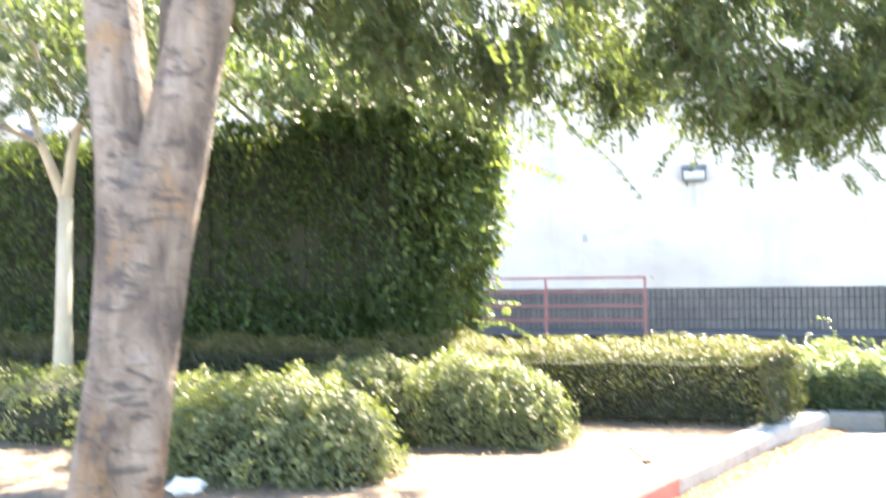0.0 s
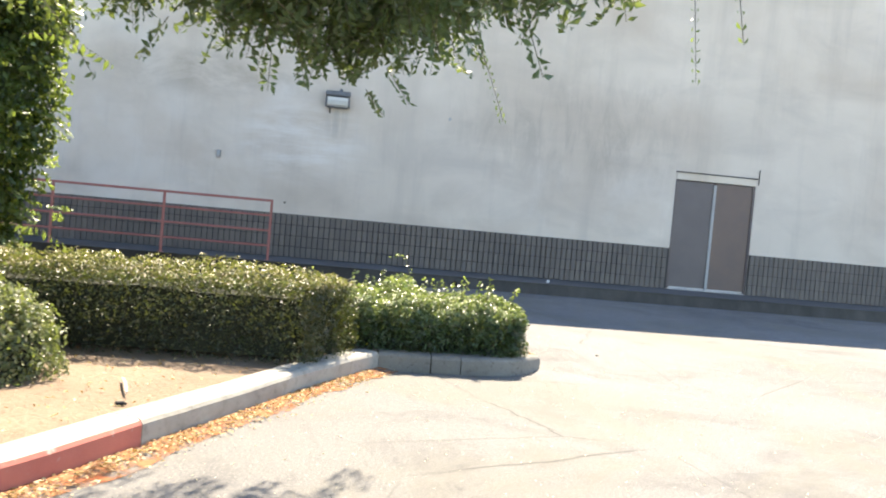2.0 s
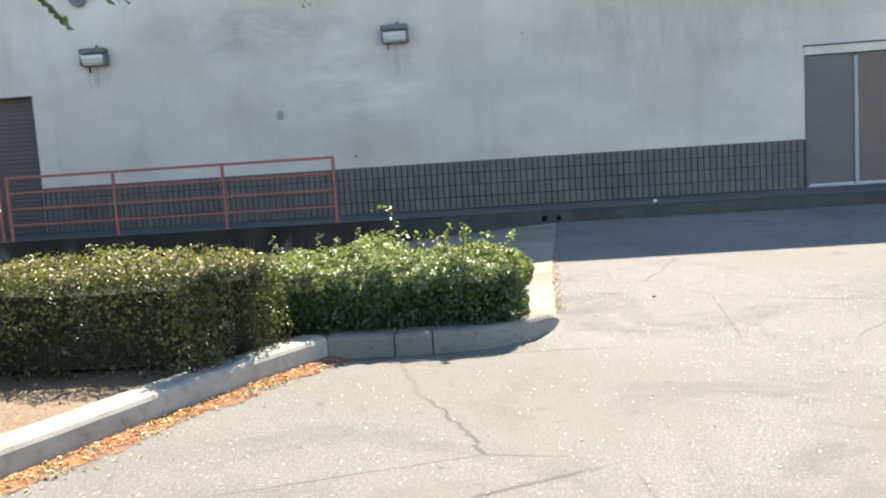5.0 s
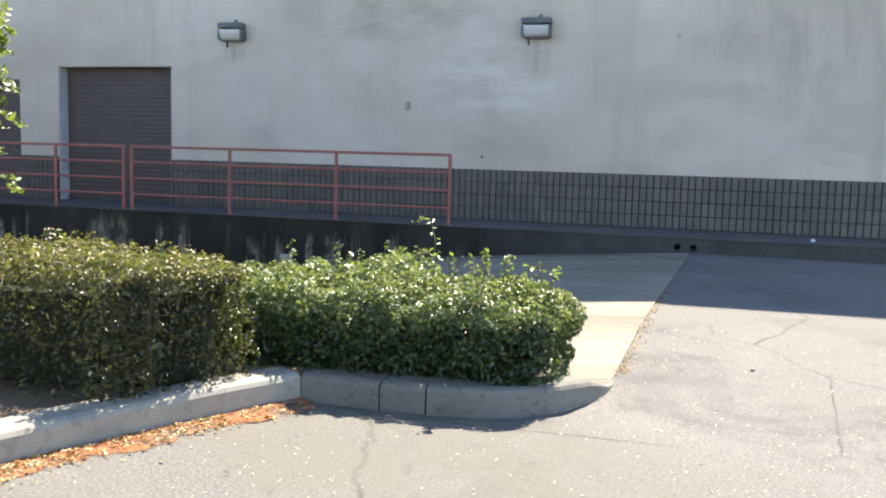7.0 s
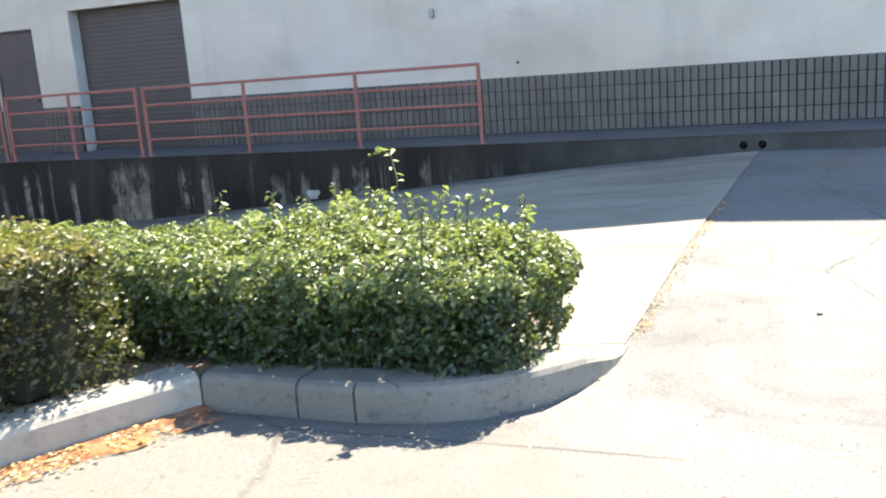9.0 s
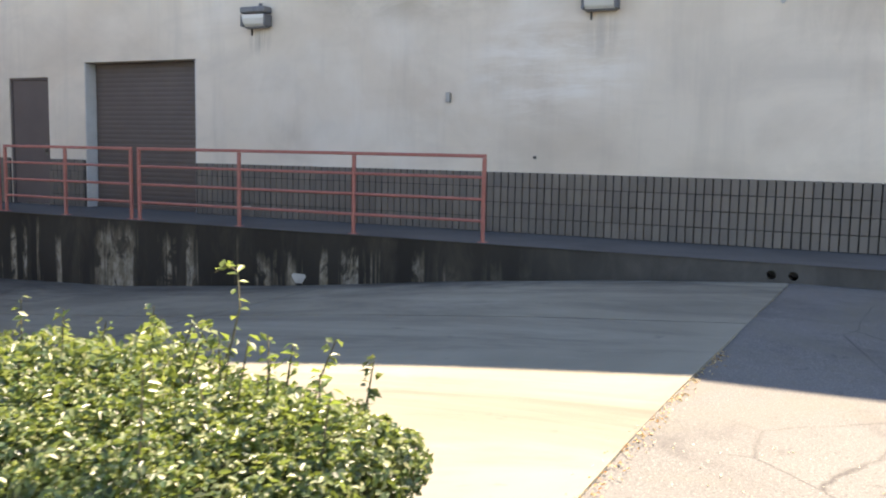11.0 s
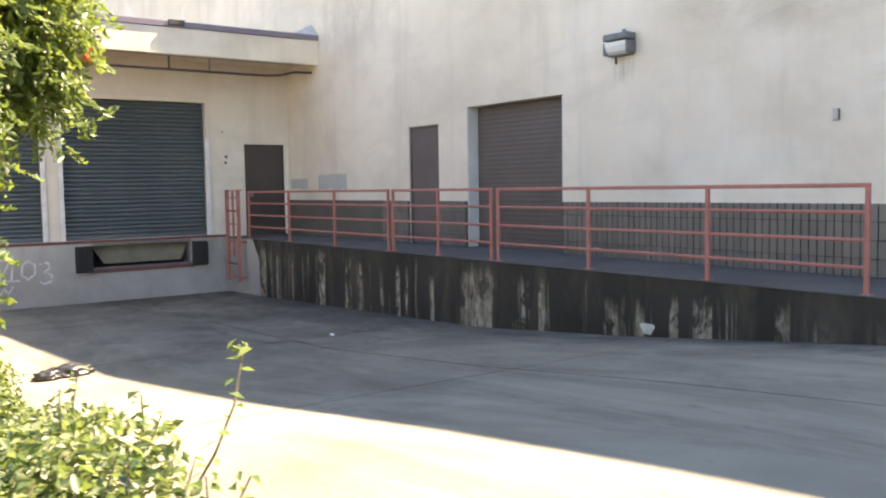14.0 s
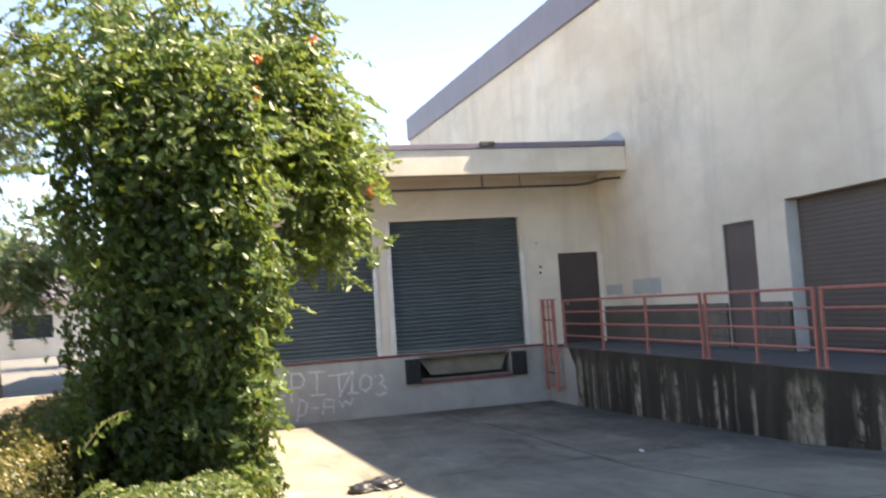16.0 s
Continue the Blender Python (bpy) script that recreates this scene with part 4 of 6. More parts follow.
for a, b in gates:
    dock_gate(a, b)
sd = thing("side_door", (DOCK_X, 18.2, DECK_Z), "dark brown steel door at the end of the platform, closed", "door", kind="structure")
leafd = part("door_leaf", box(DOCK_X - 0.09, DOCK_X - 0.04, 17.69, 18.66, DECK_Z + 0.014, 2.43, 0.004), DARK_DOOR, sd)
part("door_handle", box(DOCK_X - 0.04, DOCK_X + 0.0, 17.78, 17.86, DECK_Z + 0.95, DECK_Z + 1.06, 0.006), STEEL, leafd)
part("door_frame", wall_sheet([17.652, 18.698], [DECK_Z + 0.013, 2.468], [(17.69, 18.66, DECK_Z, 2.43)], DOCK_X - 0.01, DOCK_X - 0.12, lambda u, d, z: (d, u, z)), DARK_DOOR, sd)
part("back_panel", box(DOCK_X - 0.33, DOCK_X - 0.30, 17.65, 18.7, DECK_Z, 2.47), BLACK, sd)
tagged(part("edge_stripe", box(DOCK_X - 0.34, DOCK_X + 0.02, 9.0, EDGE_Y - 0.03, DECK_Z + 0.004, DECK_Z + 0.066, 0.004), RED_STRIPE), "worn red painted steel edge of the dock floor", "trim", kind="structure")

lev = thing("dock_leveler", (DOCK_X, 15.1, -0.3), "tan steel dock leveler plate folded down in its pit", "dock leveler")
bm = bmesh.new()
for a, b in (((14.02, 16.23, 0.16, -0.18), (14.26, 15.99, -0.24, -0.03)),):
    y0, y1, z, x = a
    y2, y3, z2, x2 = b
    f = [bm.verts.new((DOCK_X + x, y0, z)), bm.verts.new((DOCK_X + x, y1, z)), bm.verts.new((DOCK_X + x2, y3, z2)), bm.verts.new((DOCK_X + x2, y2, z2))]
    g = [bm.verts.new((v.co.x - 0.03, v.co.y, v.co.z)) for v in f]
    bm.faces.new(f)
    bm.faces.new(g[::-1])
    for k in range(4):
        bm.faces.new((f[k], f[(k + 1) % 4], g[(k + 1) % 4], g[k]))
part("lip_plate", bm, TAN_PLATE, lev)
part("pit_sill", box(DOCK_X - 0.30, DOCK_X + 0.02, 14.02, 16.23, -0.36, -0.31, 0.006), STEEL, lev)
part("sill_edge", box(DOCK_X + 0.021, DOCK_X + 0.035, 13.95, 16.3, -0.43, -0.35, 0.004), RED_STRIPE, lev, "red painted pit edge")
part("pit_back", box(DOCK_X - 0.58, DOCK_X - 0.55, 14.0, 16.25, -0.36, DECK_Z - 0.06), BLACK, lev)
part("top_plate", box(DOCK_X - 0.34, DOCK_X + 0.015, 14.0, 16.25, DECK_Z - 0.055, DECK_Z - 0.01, 0.005), STEEL, lev)


def bumper(y0, y1, z0, z1):
    b = thing("dock_bumper", (DOCK_X, (y0 + y1) / 2, z0), "black laminated rubber dock bumper", "bumper", group="dock bumpers")
    n = 7
    for k in range(n):
        a = y0 + (y1 - y0) * k / n
        part("rubber_pad", box(DOCK_X + 0.036, DOCK_X + 0.17 + 0.006 * (k % 2), a + 0.003, a + (y1 - y0) / n - 0.003, z0, z1, 0.008), BLACK, b)
    part("backplate", box(DOCK_X + 0.003, DOCK_X + 0.036, y0 - 0.02, y1 + 0.02, z0 - 0.03, z1 + 0.03, 0.004), BLACK, b)


bumper(13.66, 13.98, -0.38, 0.14)
bumper(16.28, 16.60, -0.38, 0.14)

# ladder at the end of the platform
ladder = thing("ladder", (-14.65, 17.05, -1.08), "faded red steel ladder on the platform's end", "ladder")
for x in (-14.98, -14.32):
    part("stringer", box(x - 0.03, x + 0.03, 16.98, 17.06, -0.78, 1.34, 0.006), RAIL_RED, ladder)
for k in range(7):
    z = -0.68 + 0.31 * k
    part("rung", tube([(-14.95, 17.02, z), (-14.35, 17.02, z)], 0.018, 8), DARK_PIPE if k % 2 else RAIL_RED, ladder)
part("top_plate", box(-15.02, -14.28, 16.97, 17.12, 1.34, 1.365, 0.004), RAIL_RED, ladder)
for x in (-14.98, -14.32):
    for z in (-0.72, 0.12):
        part("bracket", box(x - 0.025, x + 0.025, 17.062, EDGE_Y - 0.001, z, z + 0.05, 0.004), RAIL_RED, ladder)
part("rail_grip", box(-14.66, -14.61, 17.00, 17.04, -0.2, 1.33, 0.005), RAIL_RED, ladder)


def rail_section(posts):
    mid = (posts[0] + posts[-1]) / 2
    r = thing("railing", (mid, 17.27, DECK_Z), "faded red tubular steel guard railing on the platform", "railing", group="platform railings")
    base = DECK_Z + 0.012
    for x in posts:
        part("post", box(x - 0.022, x + 0.022, 17.248, 17.292, base, 1.285, 0.005), RAIL_RED, r)
        part("foot_plate", box(x - 0.05, x + 0.05, 17.215, 17.325, base, base + 0.008, 0.002), RAIL_RED, r)
    part("top_rail", box(posts[0] - 0.022, posts[-1] + 0.022, 17.245, 17.295, 1.286, 1.33, 0.008), RAIL_RED, r)
    for z in (1.045, 0.775, 0.505):
        for a, b in zip(posts, posts[1:]):
            part("rail", tube([(a + 0.022, 17.27, z), (b - 0.022, 17.27, z)], 0.019, 8), RAIL_RED, r)
    return r


rail_section((-14.29, -12.2, -10.2, -8.24))
rail_section((-8.08, -6.73, -5.36))
rail_section((-5.20, -3.34, -1.46, 0.40))
for x, y, z in ((0.18, 17.27, 1.332), (-3.2, 17.27, 0.525)):
    tagged(part("paint_chip", box(x - 0.05, x + 0.05, y - 0.024, y + 0.024, z, z + 0.004, 0.001), PATCH_WHITE), "white paint mark on the red railing", "paint mark")

# ---- wall fixtures ----
def wall_pack(x, z):
    w = thing("wall_light", (x, FACE_Y, z), "weathered bronze wall-pack light with prismatic lens, unlit", "wall light", group="wall lights")
    y = FACE_Y
    part("housing", box(x - 0.24, x + 0.24, y - 0.21, y - 0.002, z + 0.05, z + 0.15, 0.025, seg=2), LAMP_BODY, w)
    bm = bmesh.new()
    prof = [(y - 0.20, z + 0.028), (y - 0.195, z - 0.03), (y - 0.16, z - 0.11), (y - 0.11, z - 0.145), (y - 0.03, z - 0.145), (y - 0.03, z + 0.028)]
    a = [bm.verts.new((x - 0.20, q, r)) for q, r in prof]
    b = [bm.verts.new((x + 0.20, q, r)) for q, r in prof]
    for k in range(len(prof)):
        n = (k + 1) % len(prof)
        bm.faces.new((a[k], a[n], b[n], b[k]))
    bm.faces.new(a)
    bm.faces.new(b[::-1])
    part("lens", bm, GLASSY, w, "clouded glass lens")
    for side in (-0.236, 0.201):
        part("bezel", box(x + side, x + side + 0.035, y - 0.20, y - 0.003, z - 0.15, z + 0.029, 0.006), LAMP_BODY, w)
    part("bottom_trim", box(x - 0.20, x + 0.20, y - 0.12, y - 0.003, z - 0.17, z - 0.147, 0.005), LAMP_BODY, w)
    part("knuckle", tube([(x + 0.05, y - 0.05, z + 0.15), (x + 0.05, y - 0.05, z + 0.21)], 0.03, 10), LAMP_BODY, w)
    part("conduit_stub", tube([(x - 0.14, y - 0.02, z - 0.17), (x - 0.14, y - 0.02, z - 0.27)], 0.014, 8), DARK_PIPE, w)


wall_pack(-4.13, 3.40)
wall_pack(1.385, 3.40)
bell = thing("alarm_bell", (-4.34, FACE_Y, 4.46), "grey round alarm bell on the wall", "alarm bell")
part("gong", disc((-4.34, FACE_Y - 0.05, 4.46), (0, -1, 0), 0.15, 0.07, 24), LAMP_BODY, bell)
part("backplate", disc((-4.34, FACE_Y - 0.002, 4.46), (0, -1, 0), 0.10, 0.05, 20), STEEL, bell)
part("hub", disc((-4.34, FACE_Y - 0.12, 4.46), (0, -1, 0), 0.03, 0.02, 12), STEEL, bell)
jb = thing("junction_box", (-0.81, FACE_Y, 2.13), "small grey weatherproof outlet box on the wall", "outlet box")
part("body", box(-0.845, -0.775, FACE_Y - 0.05, FACE_Y - 0.002, 2.06, 2.20, 0.008), STEEL, jb)
part("cover", box(-0.84, -0.78, FACE_Y - 0.058, FACE_Y - 0.051, 2.065, 2.195, 0.003), PATCH_GREY, jb)
tagged(part("wall_stub", disc((0.52, FACE_Y - 0.001, 1.30), (0, -1, 0), 0.02, 0.04, 10), DARK_PIPE), "small dark pipe stub in the wall", "pipe stub")
tagged(part("wall_stub", disc((3.62, FACE_Y - 0.001, 3.25), (0, -1, 0), 0.03, 0.03, 10), PATCH_GREY), "small grey capped hole in the wall", "pipe stub")
for x0, x1, z0, z1 in ((-15.20, -14.3, 1.36, 1.62), (-13.75, -12.4, 1.34, 1.70)):
    bm = bmesh.new()
    n = 26
    top = [bm.verts.new((x0 + (x1 - x0) * k / n, FACE_Y - 0.004, z1 - 0.05 * abs(noise.noise(Vector((k * 0.7, z0, 0)))))) for k in range(n + 1)]
    low = [bm.verts.new((x0 + (x1 - x0) * k / n, FACE_Y - 0.004, z0 + 0.05 * noise.noise(Vector((k * 0.5, z1, 4))))) for k in range(n + 1)]
    for k in range(n):
        bm.faces.new((low[k], low[k + 1], top[k + 1], top[k]))
    tagged(part("paint_patch", bm, PATCH_GREY), "grey touch-up paint patch on the stucco", "paint patch", group="paint patches")
for y, z, r in ((17.18, 2.16, 0.035), (17.16, 2.02, 0.03), (17.1, 2.75, 0.02), (13.25, 3.15, 0.03)):
    tagged(part("bolt_hole", disc((DOCK_X - 0.001, y, z), (1, 0, 0), r, 0.012, 10), BLACK), "dark old fixing in the dock wall", "fixing", group="old fixings")

# spray-painted marks, drawn as strokes: y along the wall, z up
STROKES = {
    "E": [((1, 1), (0.15, 0.9), (0, 0.5), (0.1, 0.05), (0.9, 0))],
    "P": [((0.1, -0.05), (0.15, 1.0)), ((0.15, 1.0), (0.7, 1.0), (0.95, 0.75), (0.75, 0.5), (0.15, 0.45))],
    "I": [((0.0, 1.0), (1.0, 1.0)), ((0.5, 1.0), (0.45, 0.0)), ((0.0, 0.0), (1.0, 0.02))],
    "T": [((0.0, 0.95), (1.1, 1.0)), ((0.55, 0.97), (0.6, -0.05))],
    "1": [((0.0, 0.0), (0.75, 1.25), (0.6, 0.1)), ((0.4, 0.12), (1.0, 0.12))],
    "0": [((0.5, 1.0), (0.1, 0.75), (0.05, 0.25), (0.4, 0.0), (0.85, 0.25), (0.9, 0.75), (0.5, 1.0))],
    "3": [((0.0, 0.95), (0.6, 1.0), (0.75, 0.75), (0.35, 0.55), (0.85, 0.4), (0.8, 0.08), (0.3, -0.05), (0.0, 0.1))],
    "D": [((0.0, -0.2), (0.35, 1.0), (0.9, 0.75), (0.7, 0.2), (0.1, 0.05))],
    "-": [((0.0, 0.5), (0.9, 0.5))],
    "A": [((0.0, -0.1), (0.2, 0.95), (0.85, 0.9), (0.8, -0.05)), ((0.1, 0.4), (0.85, 0.4))],
    "W": [((0.0, 0.8), (0.25, 0.2), (0.5, 0.75), (0.7, 0.25), (1.0, 0.85))],
}


def spray(parent, ch, y0, y1, z0, z1, width, seed):
    """One sprayed letter, flat on the dock face, its strokes uneven in width."""
    bm = bmesh.new()
    for stroke in STROKES[ch]:
        pts = [Vector((0, y0 + u * (y1 - y0), z0 + v * (z1 - z0))) for u, v in stroke]
        fine = [a.lerp(b, k / 6) for a, b in zip(pts, pts[1:]) for k in range(6)] + [pts[-1]]
        left, right = [], []
        for k, q in enumerate(fine):
            d = (fine[min(k + 1, len(fine) - 1)] - fine[max(k - 1, 0)]).normalized()
            n = Vector((0, -d.z, d.y))
            q = q + n * 0.012 * noise.noise(Vector((seed, k * 0.5, 2)))
            w = width * (1 + 0.5 * noise.noise(Vector((seed, k * 0.8, 7))))
            left.append(q + n * w)
            right.append(q - n * w)
        a = [bm.verts.new((DOCK_X + 0.0035, q.y, q.z)) for q in left]
        b = [bm.verts.new((DOCK_X + 0.0035, q.y, q.z)) for q in right]
        for k in range(len(a) - 1):
            bm.faces.new((a[k], a[k + 1], b[k + 1], b[k]))
    return part("letter", bm, GRAFFITI, parent)


marks = thing("graffiti", (DOCK_X, 11.9, -0.3), "faint white spray-painted letters on the dock face", "graffiti", group="graffiti")
for k, (ch, y0, y1, z0, z1) in enumerate((("E", 10.55, 10.88, -0.42, 0.06), ("P", 10.95, 11.32, -0.55, 0.06), ("I", 11.40, 11.76, -0.47, 0.06), ("T", 11.84, 12.26, -0.50, -0.03), ("1", 12.08, 12.52, -0.55, -0.06), ("0", 12.54, 12.86, -0.48, -0.08), ("3", 12.90, 13.20, -0.58, -0.14))):
    spray(marks, ch, y0, y1, z0, z1, 0.022, k + 0.3)
marks = thing("graffiti", (DOCK_X, 11.7, -0.8), "smaller faint white spray-painted letters on the dock face", "graffiti", group="graffiti")
for k, (ch, y0, y1, z0, z1) in enumerate((("D", 11.08, 11.36, -0.93, -0.52), ("-", 11.42, 11.62, -0.90, -0.60), ("A", 11.66, 11.98, -0.88, -0.56), ("W", 12.04, 12.38, -0.84, -0.56))):
    spray(marks, ch, y0, y1, z0, z1, 0.018, k + 9.3)

# ---- hedges, shrubs and trees ----
def clipped_hedge(name, label, x0, x1, y0, y1, z0, z1, count, size, material, top_material=None, top_share=0.0, seed=3, spread=0.75, legs=True, top_deep=0.10, core_x=None):
    rng = np.random.default_rng(seed)
    h = thing(name, ((x0 + x1) / 2, (y0 + y1) / 2, z0), label, "hedge")
    # solid dark boxes added inside the hedge to block light
    bm = bmesh.new()
    n = int((x1 - x0) / 0.1)
    i0, lift = 0.19, 0.03
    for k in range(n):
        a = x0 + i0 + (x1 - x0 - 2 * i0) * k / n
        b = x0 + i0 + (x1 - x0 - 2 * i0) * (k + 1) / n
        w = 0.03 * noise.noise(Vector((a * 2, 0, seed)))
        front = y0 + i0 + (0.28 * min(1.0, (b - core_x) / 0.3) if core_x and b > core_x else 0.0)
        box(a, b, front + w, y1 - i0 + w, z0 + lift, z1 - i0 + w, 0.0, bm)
    part("twig_core", bm, SHADE_FILL, h)
    p, nr = box_shell(count, x0, x1, y0, y1, z0, z1, rng, 0.20, 0.15)
    p += nr * (lumps(p, 2.2, 0.08, seed) + lumps(p, 6.0, 0.07, seed + 5) + lumps(p, 14.0, 0.05, seed + 9))[:, None]
    thin = (p[:, 2] - z0 < 0.12) & (rng.random(len(p)) < 0.3)
    p, nr = p[~thin], nr[~thin]
    cap = np.array([bed_right(v) for v in p[:, 1]]) + (0.10 if core_x else 0.33)
    over = p[:, 0] > cap
    p[over, 0] = cap[over] - 0.12 * rng.random(over.sum())
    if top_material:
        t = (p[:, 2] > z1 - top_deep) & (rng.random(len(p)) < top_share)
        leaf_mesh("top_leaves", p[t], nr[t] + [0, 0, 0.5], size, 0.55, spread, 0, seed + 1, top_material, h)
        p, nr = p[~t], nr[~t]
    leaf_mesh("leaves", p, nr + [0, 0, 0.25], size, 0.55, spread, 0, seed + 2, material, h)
    if legs:
        for k in range(int((x1 - x0) / 0.45)):
            x = x0 + 0.25 + 0.45 * k + rng.uniform(-0.1, 0.1)
            y = (y0 + y1) / 2 + rng.uniform(-0.15, 0.1)
            part("stem", tube([(x, y, z0 - 0.05), (x + rng.uniform(-0.05, 0.05), y, z0 + 0.2), (x + rng.uniform(-0.1, 0.1), y, z0 + 0.4)], 0.014, 6), TWIG, h)
    return h


hedge_long = clipped_hedge("hedge", "low clipped hedge with paler bronzed top", -7.8, 1.86, 7.80, 8.58, 0.11, 0.77, 90000, 0.029, LEAF_OLD, LEAF_OLD_TOP, 0.85, 3, core_x=1.35)
# the top leaves take the sunlit copy: light given as leaf colour
hedge_tip = clipped_hedge("hedge", "low clipped hedge of glossy green leaves at the kerb", -0.5, 3.36, 8.74, 9.70, 0.10, 0.545, 105000, 0.031, LEAF_BOX, LEAF_SUNLIT, 0.72, 11, top_deep=0.13)


def sprig(parent, points, leaves, size, seed, material):
    rng = np.random.default_rng(seed)
    pts = [Vector(q) for q in points]
    part("shoot", tube(pts, 0.005, 5, end_radius=0.0025), TWIG, parent)
    ps, ns = [], []
    for k in range(leaves):
        u = (k + 0.5) / leaves * (len(pts) - 1)
        i = min(int(u), len(pts) - 2)
        q = pts[i].lerp(pts[i + 1], u - i)
        a = rng.uniform(0, 6.3)
        d = Vector((math.cos(a), math.sin(a), 0.4))
        ps.append(q + d * size * 0.5)
        ns.append((d.x * 0.3, d.y * 0.3, 1))
    leaf_mesh("shoot_leaves", ps, ns, size, 0.55, 0.35, 0, seed, material, parent)


sprig(hedge_tip, [(2.36, 9.78, 0.36), (2.37, 9.93, 0.58), (2.36, 10.0, 0.72), (2.31, 10.05, 0.85), (2.24, 10.07, 0.87), (2.17, 10.08, 0.83)], 20, 0.048, 21, LEAF_VINE)
for k, (x, y, z) in enumerate(((2.08, 9.80, 0.73), (2.95, 9.35, 0.72), (2.60, 9.6, 0.68), (3.25, 9.2, 0.70), (1.95, 9.4, 0.68), (2.2, 9.1, 0.67), (2.95, 8.84, 0.80), (2.75, 9.75, 0.66), (3.1, 9.7, 0.66))):
    sprig(hedge_tip, [(x, y, 0.48), (x + 0.01, y + 0.01, (z + 0.5) / 2), (x + 0.03, y, z)], 18, 0.046, 30 + k, LEAF_VINE if k % 2 else LEAF_BOX)


shoots = np.random.default_rng(77)
# taller growth along the back of the tip hedge
tall = np.column_stack([shoots.uniform(1.2, 2.75, 5200), shoots.uniform(9.30, 9.84, 5200), np.zeros(5200)])
tall[:, 2] = 0.45 + shoots.random(5200) * (0.17 + 0.06 * np.sin(tall[:, 0] * 9) + 0.04 * np.sin(tall[:, 0] * 23 + tall[:, 1] * 17)) * np.clip((2.85 - tall[:, 0]) / 0.5, 0.3, 1) * np.clip((tall[:, 0] - 1.2) / 0.7, 0.1, 1)
leaf_mesh("back_leaves", tall, shoots.normal(0, 0.5, (5200, 3)) + [0, 0, 0.8], 0.041, 0.55, 0.6, 0, 78, LEAF_SUNLIT, hedge_tip)
for k in range(13):
    x, y = shoots.uniform(1.3, 3.1), shoots.uniform(9.15, 9.72)
    z = 0.58 + shoots.uniform(0.04, 0.17)
    sprig(hedge_tip, [(x, y, 0.44), (x + 0.01, y + 0.03, 0.55), (x + shoots.uniform(-0.05, 0.05), y + shoots.uniform(0.02, 0.10), z)], 20, 0.046, 300 + k, LEAF_SUNLIT if k % 3 else LEAF_VINE)


def shrub(label, lobes, count, size, material, seed, z0=0.1, core=0.82):
    rng = np.random.default_rng(seed)
    cx, cy = lobes[0][0], lobes[0][1]
    s = thing("shrub", (cx, cy, z0), label, "shrub", group="clipped round shrubs")
    # dark lobes added inside the shrub, blocking light between its leaves
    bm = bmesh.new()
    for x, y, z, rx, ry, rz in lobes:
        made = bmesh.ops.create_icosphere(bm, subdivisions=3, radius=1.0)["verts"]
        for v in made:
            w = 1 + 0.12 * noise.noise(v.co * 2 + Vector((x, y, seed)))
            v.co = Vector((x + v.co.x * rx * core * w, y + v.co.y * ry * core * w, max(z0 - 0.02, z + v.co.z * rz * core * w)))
    part("twig_core", bm, SHADE_FILL, s)
    area = np.array([l[3] * l[4] + l[3] * l[5] for l in lobes])
    ps, ns = [], []
    for lobe, a in zip(lobes, area / area.sum()):
        n = int(count * a)
        d = rng.normal(0, 1, (n, 3))
        d /= np.linalg.norm(d, axis=1, keepdims=True)
        d[:, 2] = np.where(d[:, 2] < -0.35, -d[:, 2], d[:, 2])
        r = 1 - 0.28 * rng.random(n) ** 1.4 + lumps(d, 2.5, 0.16, seed + lobe[0]) + lumps(d, 5.0, 0.22, seed) + lumps(d, 11.0, 0.14, seed)
        q = np.array(lobe[:3]) + d * r[:, None] * np.array(lobe[3:])
        ps.append(q)
        ns.append(d)
    p, nr = np.concatenate(ps), np.concatenate(ns)
    keep = p[:, 2] > z0
    leaf_mesh("leaves", p[keep], nr[keep] + [0, 0, 0.4], size, 0.5, 0.6, 0, seed + 1, material, s)
    return s


shrub("pale green clipped shrub in the planting bed", [(-1.74, 5.72, 0.26, 0.76, 0.66, 0.44), (-2.55, 6.0, 0.25, 0.75, 0.6, 0.40), (-1.32, 5.62, 0.22, 0.40, 0.45, 0.36)], 46000, 0.036, LEAF_BUSH, 41, core=0.72)
shrub("yellow-green clipped shrub beside the hedge", [(-0.78, 7.02, 0.28, 0.72, 0.55, 0.46), (-1.55, 6.95, 0.27, 0.72, 0.55, 0.45), (-0.36, 6.92, 0.24, 0.42, 0.4, 0.37)], 42000, 0.036, LEAF_BUSH, 47, core=0.72)
shrub("pale green low shrub beside the thin tree", [(-3.9, 6.6, 0.25, 0.9, 0.6, 0.40), (-5.2, 7.0, 0.25, 0.8, 0.5, 0.38)], 9000, 0.045, LEAF_BUSH, 53)


def limb(start, end, r0, r1, rng, bend=0.12, n=6, sag=0.0):
    a, b = Vector(start), Vector(end)
    pts = []
    for k in range(n + 1):
        u = k / n
        off = Vector((rng.uniform(-1, 1), rng.uniform(-1, 1), rng.uniform(-0.6, 0.6))) * bend * (a - b).length * 0.12 * math.sin(math.pi * u)
        q = a.lerp(b, u) + off
        q.z += sag * math.sin(math.pi * u * 0.9)
        pts.append(q)
    return pts


